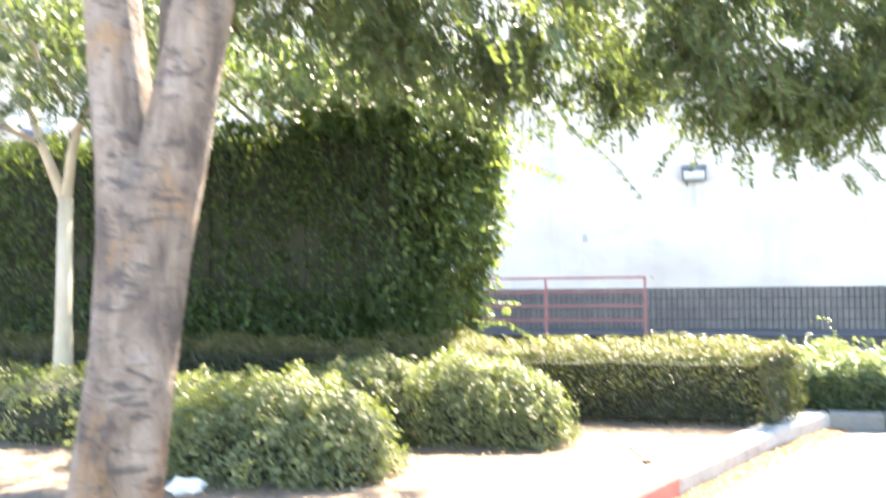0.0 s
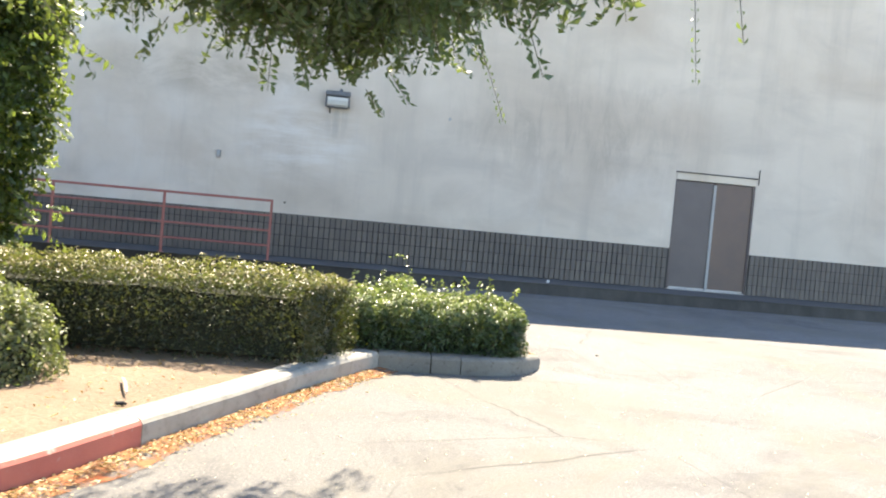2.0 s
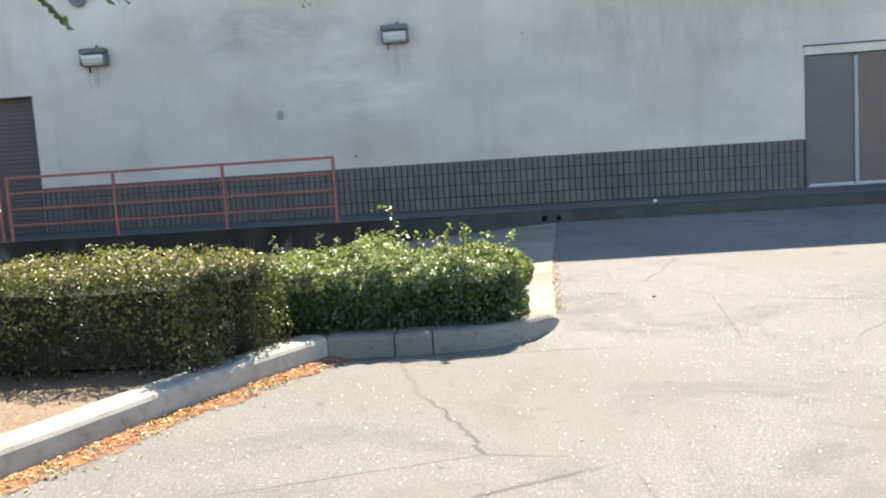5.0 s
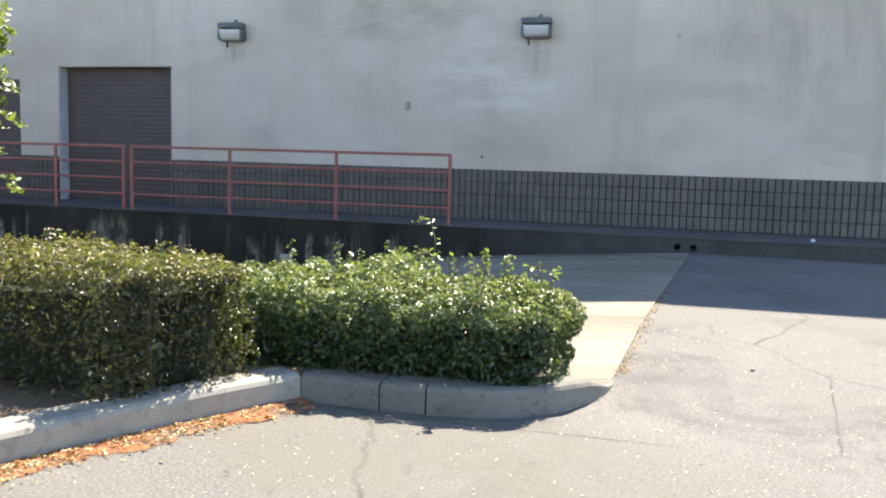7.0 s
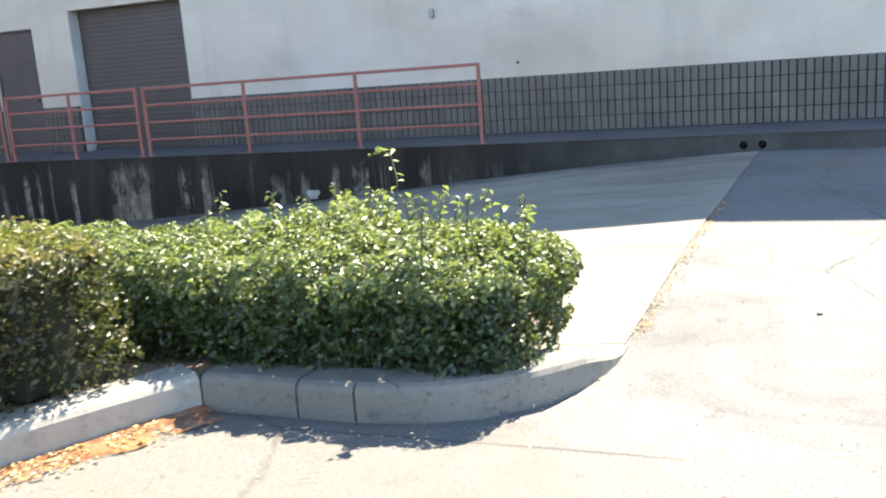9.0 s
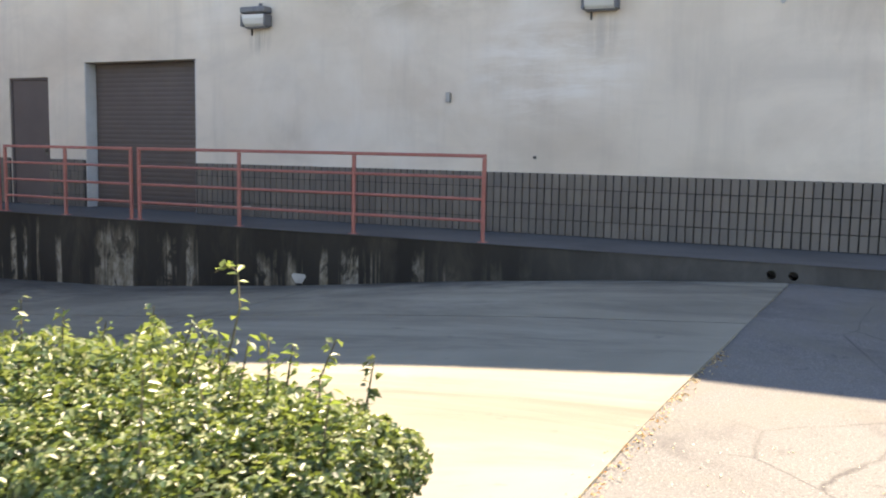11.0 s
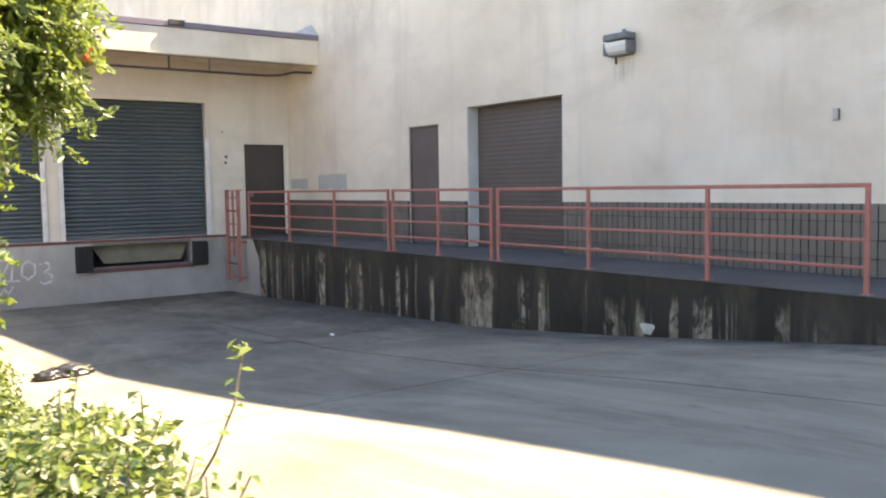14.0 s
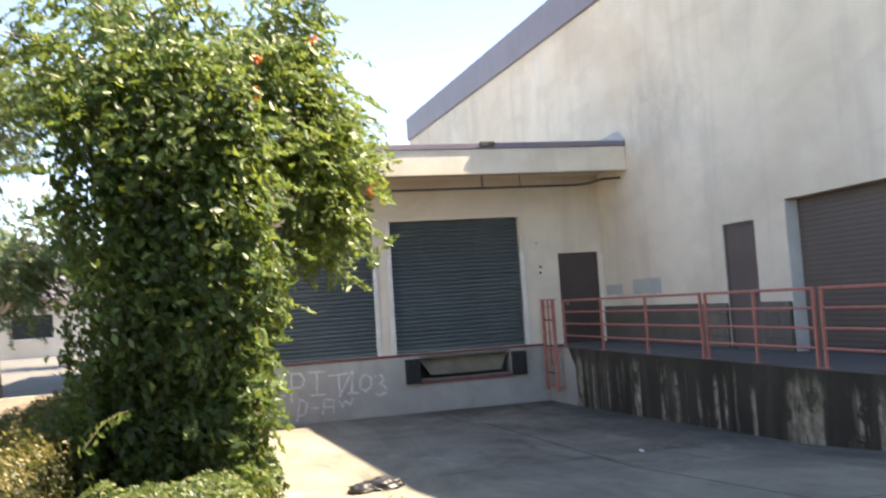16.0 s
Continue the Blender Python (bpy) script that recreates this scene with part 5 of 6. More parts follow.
def pinnate(points_per_twig, tips, rng, length=0.24, droop=0.55):
    """Feathered sprays: pairs of leaflets along short drooping stalks."""
    ps, ns, stalks = [], [], []
    for base, way in tips:
        for _ in range(points_per_twig):
            d = Vector(way) + Vector((rng.normal(0, 0.5), rng.normal(0, 0.5), rng.normal(0, 0.25) - droop))
            d.normalize()
            o = Vector(base) + Vector((rng.normal(0, 0.10), rng.normal(0, 0.10), rng.normal(0, 0.08)))
            side = d.cross(Vector((0, 0, 1)))
            side = side.normalized() if side.length > 0.05 else Vector((1, 0, 0))
            ln = length * rng.uniform(0.6, 1.2)
            stalks.append((o, o + d * ln))
            for k in range(6):
                for s in (-1, 1):
                    q = o + d * ln * (0.2 + 0.15 * k) + side * s * 0.028
                    ps.append(q)
                    ns.append(d.cross(side) + Vector((0, 0, 0.1)))
    return ps, ns, stalks


def ivy_wall():
    rng = np.random.default_rng(61)
    x0, x1, y0, y1, z0, z1 = -8.0, -1.02, 8.72, 9.92, -0.35, 3.0
    h = thing("ivy_hedge", (-4.4, 9.3, -0.2), "tall dense ivy-covered fence with dark green leaves", "hedge")
    # dark boxes added behind the ivy leaves so no light comes through
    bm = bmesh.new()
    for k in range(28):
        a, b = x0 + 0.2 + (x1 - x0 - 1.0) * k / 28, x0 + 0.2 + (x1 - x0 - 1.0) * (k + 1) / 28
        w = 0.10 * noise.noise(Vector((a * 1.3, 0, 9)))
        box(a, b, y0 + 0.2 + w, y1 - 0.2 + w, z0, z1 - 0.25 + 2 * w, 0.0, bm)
    part("stem_core", bm, SHADE_FILL, h)
    p, nr = box_shell(54000, x0, x1, y0, y1, z0, z1, rng, 0.30, 0.28)
    p += nr * (lumps(p, 0.9, 0.24, 7) + lumps(p, 3.0, 0.13, 8) + lumps(p, 8.0, 0.08, 3))[:, None]
    end_on = np.clip((p[:, 0] + 2.2) / 1.0, 0, 1)
    p[:, 0] += end_on * (0.26 * np.clip((p[:, 2] - 0.9) / 1.7, 0, 1) - 0.12)
    p[:, 1] -= 0.11 * np.clip((1.5 - p[:, 2]) / 1.0, 0, 1) * (p[:, 1] > 9.5)
    p[:, 0] -= 0.24 * end_on * np.clip((1.9 - p[:, 2]) / 0.8, 0, 1) * np.clip((9.65 - p[:, 1]) / 0.4, 0, 1)
    low = np.column_stack([rng.uniform(-5.0, -1.15, 9000), 8.75 - 0.75 * rng.random(9000) ** 2, rng.random(9000) * 1.2])
    low = low[low[:, 2] < 1.25 * (1 - (8.75 - low[:, 1]) / 0.85) + 0.12 + lumps(low, 2.5, 0.25, 4)]
    deep = np.column_stack([rng.uniform(-1.9, -1.45, 5000), rng.uniform(8.85, 9.75, 5000), rng.uniform(-0.2, 2.7, 5000)])
    leaf_mesh("inner_leaves", deep, np.tile([0.8, 0.0, 0.3], (5000, 1)), 0.085, 0.55, 0.6, 0.6, 67, LEAF_IVY, h)
    leaf_mesh("skirt_leaves", low, np.tile([0.2, -0.7, 0.5], (len(low), 1)), 0.075, 0.55, 0.6, 0.6, 64, LEAF_IVY, h)
    leaf_mesh("leaves", p, nr + [0, 0, 0.15], 0.074, 0.55, 0.6, 0.6, 62, LEAF_IVY, h)
    # brighter leaves on the sun-facing sides, more with height: sunlight put into colour
    end = rng.random(len(p)) < 0.06 * (1 + np.clip(p[:, 2] - 1.2, 0, 2)) * np.clip((p[:, 2] - 0.5) / 1.3, 0.15, 1)
    front = (p[:, 0] > -1.9) | (p[:, 1] > 9.5)
    q = p[end & front] + nr[end & front] * 0.08
    leaf_mesh("young_leaves", q, nr[end & front] + [0, 0, 0.4], 0.08, 0.5, 0.55, 0.5, 63, LEAF_VINE, h)
    tips = []
    while len(tips) < 560:
        y, z = rng.uniform(8.62, 9.80), rng.uniform(0.05, 3.25)
        # spray density follows the sun, so bright leaves paint the lit parts
        lit = min(1.0, 0.05 + 0.8 * smooth(9.1, 9.75, y) + smooth(1.6, 2.6, z))
        if rng.random() > lit:
            continue
        back = 0.30 * (1 - smooth(1.1, 1.9, z)) * (1 - smooth(9.25, 9.65, y))
        x = -1.42 + 0.2 * smooth(0.9, 2.6, z) - back + rng.normal(0, 0.07)
        tips.append(((x, y, z), (0.7, 0.5 * (y - 9.2), 0.25)))
    for _ in range(160):
        tips.append(((rng.uniform(-3.0, -1.0), 9.76 + rng.normal(0, 0.05), rng.uniform(0.5, 3.0)), (0.25, 0.35, 0.1)))
    ps, ns, stalks = pinnate(1, tips, rng, 0.23, 0.6)
    bm = bmesh.new()
    for a, b in stalks:
        tube([a, b], 0.003, 3, bm, 0.0015)
    tagged(part("spray_twigwork", bm, TWIG, h), kind="stuff")
    old = np.repeat(rng.random(len(tips)) < 0.6, 12)
    ps, ns = np.array([tuple(q) for q in ps]), np.array([tuple(q) for q in ns])
    leaf_mesh("spray_leaves", ps[old], ns[old], 0.078, 0.46, 0.4, 0.4, 65, LEAF_MID, h)
    leaf_mesh("bright_spray_leaves", ps[~old], ns[~old], 0.078, 0.46, 0.4, 0.4, 66, LEAF_VINE, h)
    return h


ivy = ivy_wall()


def tree(label, base, trunk_pts, limbs, tips, twigs, leaf, bark, seed, leaf_size=0.05, length=0.26, flare=0.03):
    rng = np.random.default_rng(seed)
    t = thing("tree", base, label, "tree")
    bm = bmesh.new()
    for pts, r0, r1, sides in trunk_pts:
        tube(pts, r0, sides, bm, r1)
    for v in bm.verts:
        c = Vector((base[0], base[1], v.co.z))
        w = noise.noise(Vector((v.co.x * 3, v.co.y * 3, v.co.z * 1.5))) * 0.035
        away = Vector((v.co.x - c.x, v.co.y - c.y, 0))
        if away.length > 0.01 and v.co.z < base[2] + 2.2:
            v.co += away.normalized() * w * min(1.0, flare * 11)
            if v.co.z < base[2] + 0.35:
                v.co += away.normalized() * flare * (1 - (v.co.z - base[2]) / 0.35) ** 2
    part("trunk", bm, bark, t, smooth=True)
    for pts, r0, r1 in limbs:
        part("limb", tube(pts, r0, 8, end_radius=r1), bark, t, smooth=True)
    ps, ns, stalks = pinnate(twigs, tips, rng, length)
    bm = bmesh.new()
    for a, b in stalks:
        tube([a, b], 0.003, 3, bm, 0.0015)
    part("twigwork", bm, TWIG, t)
    leaf_mesh("crown", ps, ns, leaf_size, 0.42, 0.35, 0.3, seed + 1, leaf, t)
    return t


def crown_tips(limb_list, rng, count, spread, way=(0, 0, -0.1)):
    tips = []
    for pts, _, _ in limb_list:
        for _ in range(count):
            u = rng.uniform(0.35, 1.0) * (len(pts) - 1)
            i = min(int(u), len(pts) - 2)
            q = pts[i].lerp(pts[i + 1], u - i)
            d = (pts[-1] - pts[0]).normalized()
            tips.append((q + Vector((rng.normal(0, spread), rng.normal(0, spread), rng.normal(0, spread * 0.6))), (d.x * 0.8, d.y * 0.8, way[2])))
    return tips


# the near tree
rng = np.random.default_rng(71)
TX, TY = -1.12, 3.12
trunk = [Vector((TX - 0.04, TY, 0.05)), Vector((TX - 0.02, TY, 0.5)), Vector((TX + 0.045, TY, 0.95)), Vector((TX + 0.096, TY, 1.3)), Vector((TX + 0.13, TY, 1.55)), Vector((TX + 0.14, TY, 1.72))]
forkl = [Vector((TX - 0.01, TY, 0.5)), Vector((TX + 0.045, TY, 1.0)), Vector((TX + 0.065, TY, 1.45)), Vector((TX + 0.045, TY, 1.74)), Vector((TX + 0.0, TY, 2.03)), Vector((TX - 0.04, TY + 0.02, 2.34)), Vector((TX - 0.12, TY + 0.1, 2.8)), Vector((TX - 0.5, TY + 0.3, 3.4))]
forkr = [Vector((TX + 0.0, TY, 0.5)), Vector((TX + 0.07, TY, 1.0)), Vector((TX + 0.15, TY, 1.45)), Vector((TX + 0.22, TY, 1.74)), Vector((TX + 0.28, TY, 2.03)), Vector((TX + 0.335, TY + 0.02, 2.34)), Vector((TX + 0.42, TY + 0.15, 2.8)), Vector((TX + 0.7, TY + 0.5, 3.4))]
forkm = [Vector((TX + 0.12, TY + 0.10, 1.5)), Vector((TX + 0.115, TY + 0.16, 1.85)), Vector((TX + 0.09, TY + 0.22, 2.15)), Vector((TX + 0.06, TY + 0.30, 2.5)), Vector((TX - 0.02, TY + 0.45, 3.2))]
ends = [((TX + 0.7, TY + 0.5, 3.4), (3.2, 5.5, 2.78)), ((2.0, 4.9, 2.95), (2.95, 4.5, 2.52)), ((TX + 0.7, TY + 0.5, 3.4), (0.9, 5.2, 3.7)), ((TX + 0.34, TY + 0.1, 2.6), (1.7, 5.6, 2.75)), ((TX + 0.5, TY + 0.3, 3.0), (2.7, 4.9, 3.0)), ((0.9, 5.2, 3.7), (1.6, 7.3, 3.3)),
        ((TX + 0.7, TY + 0.5, 3.4), (0.3, 6.4, 3.1)), ((TX + 0.7, TY + 0.5, 3.4), (2.6, 6.1, 3.5)), ((0.9, 5.2, 3.7), (2.2, 7.6, 4.0)), ((TX - 0.5, TY + 0.3, 3.4), (-1.3, 7.2, 4.1)), ((TX - 0.5, TY + 0.3, 3.4), (-2.2, 6.6, 4.0)), ((TX + 0.7, TY + 0.5, 3.4), (-0.3, 7.4, 3.9)), ((0.9, 5.2, 3.7), (1.7, 7.3, 4.4)), ((0.9, 5.2, 3.7), (2.8, 7.0, 3.9)), ((TX - 0.5, TY + 0.3, 3.4), (-2.6, 5.0, 3.3)), ((TX - 0.5, TY + 0.3, 3.4), (-0.8, 6.0, 3.7)),
        ((TX - 0.5, TY + 0.3, 3.4), (-3.6, 3.4, 3.7)), ((TX + 0.7, TY + 0.5, 3.4), (1.4, 3.6, 4.6)), ((TX - 0.5, TY + 0.3, 3.4), (-1.0, 2.2, 4.9)), ((TX + 0.7, TY + 0.5, 3.4), (1.8, 2.9, 3.9))]
limbs = [(limb(a, b, 0, 0, rng, 0.5, 6, 0.15), 0.05, 0.012) for a, b in ends]
tips = crown_tips(limbs[2:], rng, 80, 0.30)
hang = [((1.75, 5.95, 2.7), (1.65, 6.0, 2.27)), ((1.3, 5.8, 2.75), (1.15, 5.9, 2.3)), ((2.5, 5.0, 2.95), (2.42, 5.05, 2.4)), ((0.5, 6.3, 3.0), (0.35, 6.5, 2.55)), ((2.0, 5.3, 2.8), (2.0, 5.3, 2.4)), ((-0.2, 6.0, 3.1), (-0.3, 6.2, 2.65)), ((1.0, 5.4, 3.0), (0.9, 5.4, 2.55)), ((1.9, 6.2, 2.9), (2.0, 6.3, 2.5)), ((-0.9, 5.6, 3.2), (-0.9, 5.7, 2.75))]
hangers = [(limb(a, b, 0, 0, rng, 0.4, 4), 0.010, 0.004) for a, b in hang]
tips += crown_tips(hangers, rng, 60, 0.14, (0, 0, -0.3))
high_rng = np.random.default_rng(171)
high = [((-1.3, 6.6, 4.0), (-1.7, 7.9, 4.7)), ((-1.0, 6.6, 4.1), (-0.9, 8.0, 4.7)), ((-1.6, 6.5, 4.1), (-2.4, 7.9, 4.6)), ((-0.6, 6.6, 4.2), (-0.1, 7.6, 4.7)), ((-1.2, 6.8, 4.4), (-1.2, 7.9, 5.0)), ((-1.8, 6.8, 4.4), (-2.0, 7.7, 5.0)), ((-1.3, 6.6, 4.1), (-1.4, 7.6, 4.4)), ((-0.3, 6.8, 4.2), (-0.5, 7.9, 4.5)), ((-1.6, 3.5, 3.4), (-2.1, 6.0, 2.95)), ((-1.6, 3.5, 3.4), (-1.4, 6.1, 2.95)), ((-0.5, 3.6, 3.4), (-0.95, 6.2, 2.8)), ((-1.6, 3.5, 3.4), (-2.7, 6.3, 3.2)), ((-1.2, 5.0, 3.3), (-1.7, 6.7, 3.05)), ((-0.6, 5.0, 3.3), (-0.45, 6.3, 2.75))]
high = [(limb(a, b, 0, 0, high_rng, 0.4, 6, 0.1), 0.03, 0.01) for a, b in high]
tips += crown_tips(high[:8], high_rng, 62, 0.30) + crown_tips(high[8:], high_rng, 34, 0.30)
near_tree = tree("smooth-barked shade tree with forked trunk and drooping feathery leaves", (TX - 0.08, TY, 0.08), [(trunk, 0.168, 0.12, 26), (forkl, 0.145, 0.07, 20), (forkr, 0.148, 0.08, 20), (forkm, 0.085, 0.06, 14)], limbs + hangers + high, tips, 3, LEAF_TREE, BARK, 72, 0.062, 0.25, 0.09)


def frond(parent, a, b, pairs, size, material, seed, sag=0.04):
    """One long feathered leaf: a stalk with paired leaflets."""
    rng = np.random.default_rng(seed)
    a, b = Vector(a), Vector(b)
    pts = [a.lerp(b, k / 6) + Vector((0, 0, sag * math.sin(math.pi * k / 6))) for k in range(7)]
    part("stalk", tube(pts, 0.003, 5, end_radius=0.0015), TWIG, parent)
    d = (b - a).normalized()
    side = d.cross(Vector((0, 0, 1)))
    side = side.normalized() if side.length > 0.2 else Vector((1, 0, 0))
    ps, ns = [], []
    for k in range(pairs):
        u = (k + 0.7) / pairs * 6
        i = min(int(u), 5)
        q = pts[i].lerp(pts[i + 1], u - i)
        for s in (-1, 1):
            ps.append(q + side * s * size * 0.42 + Vector((0, 0, -size * 0.3)))
            ns.append(side * s * 0.6 + d * 0.6)
    tagged(leaf_mesh("frond_blade", ps, ns, size, 0.42, 0.2, 1.5, seed, material, parent), kind="stuff")


frond(near_tree, (0.19, 5.42, 2.16), (0.58, 5.29, 1.74), 11, 0.045, LEAF_TREE, 201)
frond(near_tree, (0.05, 5.45, 2.45), (0.19, 5.42, 2.16), 8, 0.05, LEAF_TREE, 202)
frond(near_tree, (2.1, 5.4, 2.28), (2.56, 6.59, 1.88), 18, 0.035, LEAF_VINE, 203)
frond(near_tree, (3.2, 5.5, 2.75), (3.25, 5.42, 2.02), 15, 0.032, LEAF_VINE, 204, 0.0)
frond(near_tree, (2.95, 4.5, 2.5), (2.99, 4.38, 1.98), 10, 0.03, LEAF_VINE, 205, 0.0)
frond(near_tree, (2.15, 5.12, 2.2), (2.42, 5.07, 2.05), 9, 0.045, LEAF_TREE, 206)
frond(ivy, (-0.95, 8.7, 2.42), (-0.15, 8.3, 2.2), 12, 0.08, LEAF_VINE, 209, 0.08)
frond(ivy, (-1.0, 9.0, 0.9), (-0.5, 8.8, 0.75), 8, 0.07, LEAF_VINE, 210, 0.05)
frond(ivy, (-1.0, 9.7, 0.3), (-0.45, 9.9, 0.35), 8, 0.07, LEAF_VINE, 211, 0.08)

# the thin tree
rng = np.random.default_rng(81)
SX, SY = -4.28, 6.95
tr = [Vector((SX, SY, 0.05)), Vector((SX + 0.01, SY, 1.0)), Vector((SX + 0.03, SY, 2.05))]
la = [Vector((SX + 0.03, SY, 2.0)), Vector((SX - 0.2, SY, 2.5)), Vector((SX - 0.5, SY + 0.1, 3.1))]
lb = [Vector((SX + 0.03, SY, 2.0)), Vector((SX + 0.1, SY, 2.5)), Vector((SX + 0.3, SY + 0.1, 3.2))]
ends = [((SX - 0.5, SY + 0.1, 3.1), (SX - 1.5, SY + 0.2, 3.7)), ((SX + 0.3, SY + 0.1, 3.2), (SX + 1.4, SY - 0.2, 3.8)), ((SX, SY, 2.9), (SX - 0.2, SY - 0.9, 3.6)), ((SX + 0.2, SY, 3.0), (SX + 0.4, SY + 1.0, 4.0)), ((SX - 0.4, SY, 3.0), (SX - 0.6, SY + 0.6, 4.3)), ((SX - 0.2, SY, 2.5), (SX - 1.2, SY - 0.5, 2.9)), ((SX + 0.1, SY, 2.6), (SX + 0.9, SY - 0.3, 3.0))]
limbs2 = [(limb(a, b, 0, 0, rng, 0.4, 5, 0.1), 0.03, 0.008) for a, b in ends]
tree("slender pale-trunked tree in front of the ivy", (SX, SY, 0.08), [(tr, 0.07, 0.06, 12), (la, 0.05, 0.03, 10), (lb, 0.05, 0.03, 10)], limbs2, crown_tips(limbs2, rng, 85, 0.36), 3, LEAF_TREE, PALE_BARK, 82, 0.06, 0.28)

# the flowering vine tree above the ivy
rng = np.random.default_rng(91)
VX, VY = -3.2, 9.8
tr = [Vector((VX, VY, -0.5)), Vector((VX + 0.05, VY + 0.05, 1.2)), Vector((VX, VY + 0.1, 2.8))]
ends = [((VX, VY + 0.1, 2.6), (-3.0, 10.6, 3.2)), ((-3.0, 10.3, 3.1), (-3.1, 10.65, 2.55)), ((VX, VY, 2.8), (-2.0, 10.1, 3.5)), ((VX, VY, 2.8), (-1.5, 9.5, 3.8)), ((VX, VY, 2.8), (-3.6, 10.2, 4.2)), ((VX, VY, 2.8), (-2.6, 9.0, 4.2)), ((VX, VY, 2.8), (-4.6, 9.6, 4.3)),
        ((VX, VY, 2.6), (-2.4, 10.4, 2.8)), ((VX, VY, 2.8), (-1.3, 8.8, 3.6)), ((VX, VY, 2.8), (-3.8, 8.6, 4.6)), ((VX, VY, 2.8), (-5.6, 9.0, 4.0)), ((-2.6, 10.2, 2.9), (-2.8, 10.55, 2.3)), ((VX, VY, 2.8), (-1.6, 9.2, 3.3)), ((VX, VY, 2.8), (-1.8, 8.2, 3.5)), ((VX, VY, 2.8), (-1.4, 8.5, 3.1)), ((VX, VY, 2.8), (-1.35, 9.4, 3.2)), ((-3.0, 10.3, 3.1), (-3.0, 10.6, 3.2)), ((VX, VY, 2.8), (-2.9, 10.48, 3.7)), ((VX, VY, 2.8), (-2.8, 10.45, 4.1)), ((-3.0, 10.4, 3.0), (-3.0, 10.62, 2.75)), ((-2.8, 10.3, 3.0), (-2.9, 10.5, 2.15)), ((VX, VY, 2.8), (-2.4, 10.35, 4.3)), ((-2.9, 10.4, 2.7), (-3.0, 10.5, 1.75)), ((-2.9, 10.45, 2.6), (-2.9, 10.5, 1.9)), ((VX, VY, 2.8), (-4.2, 8.3, 3.9)), ((VX, VY, 2.8), (-3.0, 8.4, 3.4))]
limbs3 = [(limb(a, b, 0, 0, rng, 0.5, 5, 0.2), 0.035, 0.008) for a, b in ends]
vine = tree("flowering vine tree with bright drooping leaves over the ivy", (VX, VY, -0.45), [(tr, 0.09, 0.06, 10)], limbs3, crown_tips(limbs3, rng, 44, 0.17), 2, LEAF_VINE, PALE_BARK, 92, 0.085, 0.32)
fl = [Vector((-2.6, 10.55, 2.9)), Vector((-2.5, 10.45, 3.75)), Vector((-1.9, 9.95, 3.4)), Vector((-2.7, 10.9, 2.45)), Vector((-1.5, 9.9, 3.0))]
for c in fl:
    q = [c + Vector((rng.normal(0, 0.025), rng.normal(0, 0.025), rng.normal(0, 0.025))) for _ in range(14)]
    leaf_mesh("flower", q, [(0.4, 0, 0.6)] * 14, 0.06, 0.5, 0.8, 0, 95, FLOWER_M, vine, label="red trumpet flower cluster")

# ---- far things beyond the dock wing ----
rng = np.random.default_rng(111)


def lot_tree(x, y, h, seed, group="trees across the lot"):
    rng = np.random.default_rng(seed)
    tr = [Vector((x, y, -0.05)), Vector((x + 0.05, y, h * 0.25)), Vector((x - 0.05, y + 0.1, h * 0.55))]
    top = tr[-1]
    es = [(tr[1].lerp(top, rng.uniform(0.2, 1.0)), top + Vector((rng.uniform(-1, 1) * h * 0.3, rng.uniform(-1, 1) * h * 0.3, rng.uniform(-0.05, 0.4) * h))) for _ in range(14)]
    ls = [(limb(a, b, 0, 0, rng, 0.4, 5, 0.1), 0.05, 0.01) for a, b in es]
    t = tree("leafy street tree across the lot", (x, y, 0.0), [(tr, 0.16, 0.10, 10)], ls, crown_tips(ls, rng, 34, 0.45), 2, LEAF_TREE, PALE_BARK, seed, 0.13, 0.5)
    tagged(t, group=group)


lot_tree(-15.75, 4.75, 4.6, 112)
lot_tree(-24.0, 1.5, 5.5, 114)
# extra tree, added only to darken the gap beside the ivy
lot_tree(-19.5, 2.6, 5.0, 118)
lot_tree(-30.0, 5.5, 6.0, 116)
house = thing("house", (-44, 0, 0), "low grey house with a shingled roof across the lot", "house")
part("wall", wall_sheet([-9, 9], [-0.2, 3.0], [(-6, -4, 1.0, 2.2), (-1, 1, 1.0, 2.2), (3.5, 4.5, 0.0, 2.1)], -44, -44.3, lambda u, d, z: (d, u, z)), STUCCO, house)
part("back_wall", box(-52, -44.31, -9, 9, -0.2, 2.99), STUCCO, house)
bm = bmesh.new()
pts = [(-43.3, -9.6, 2.95), (-43.3, 9.6, 2.95), (-48, 9.6, 5.0), (-48, -9.6, 5.0), (-52.7, -9.6, 2.95), (-52.7, 9.6, 2.95)]
vs = [bm.verts.new(p) for p in pts]
for f in ((0, 1, 2, 3), (3, 2, 5, 4), (0, 3, 4), (1, 5, 2), (0, 4, 5, 1)):
    bm.faces.new([vs[k] for k in f])
part("roof", bm, COPING, house)
for a, b in ((-6, -4), (-1, 1)):
    w = part("window", box(-44.2, -44.12, a, b, 1.0, 2.2), BLACK, house)
    part("sill", box(-44.0 + 0.003, -43.92, a - 0.1, b + 0.1, 0.92, 0.995, 0.01), WHITE_TRIM, w)
part("door", box(-44.2, -44.12, 3.5, 4.5, 0.0, 2.1), BROWN_DOOR, house)

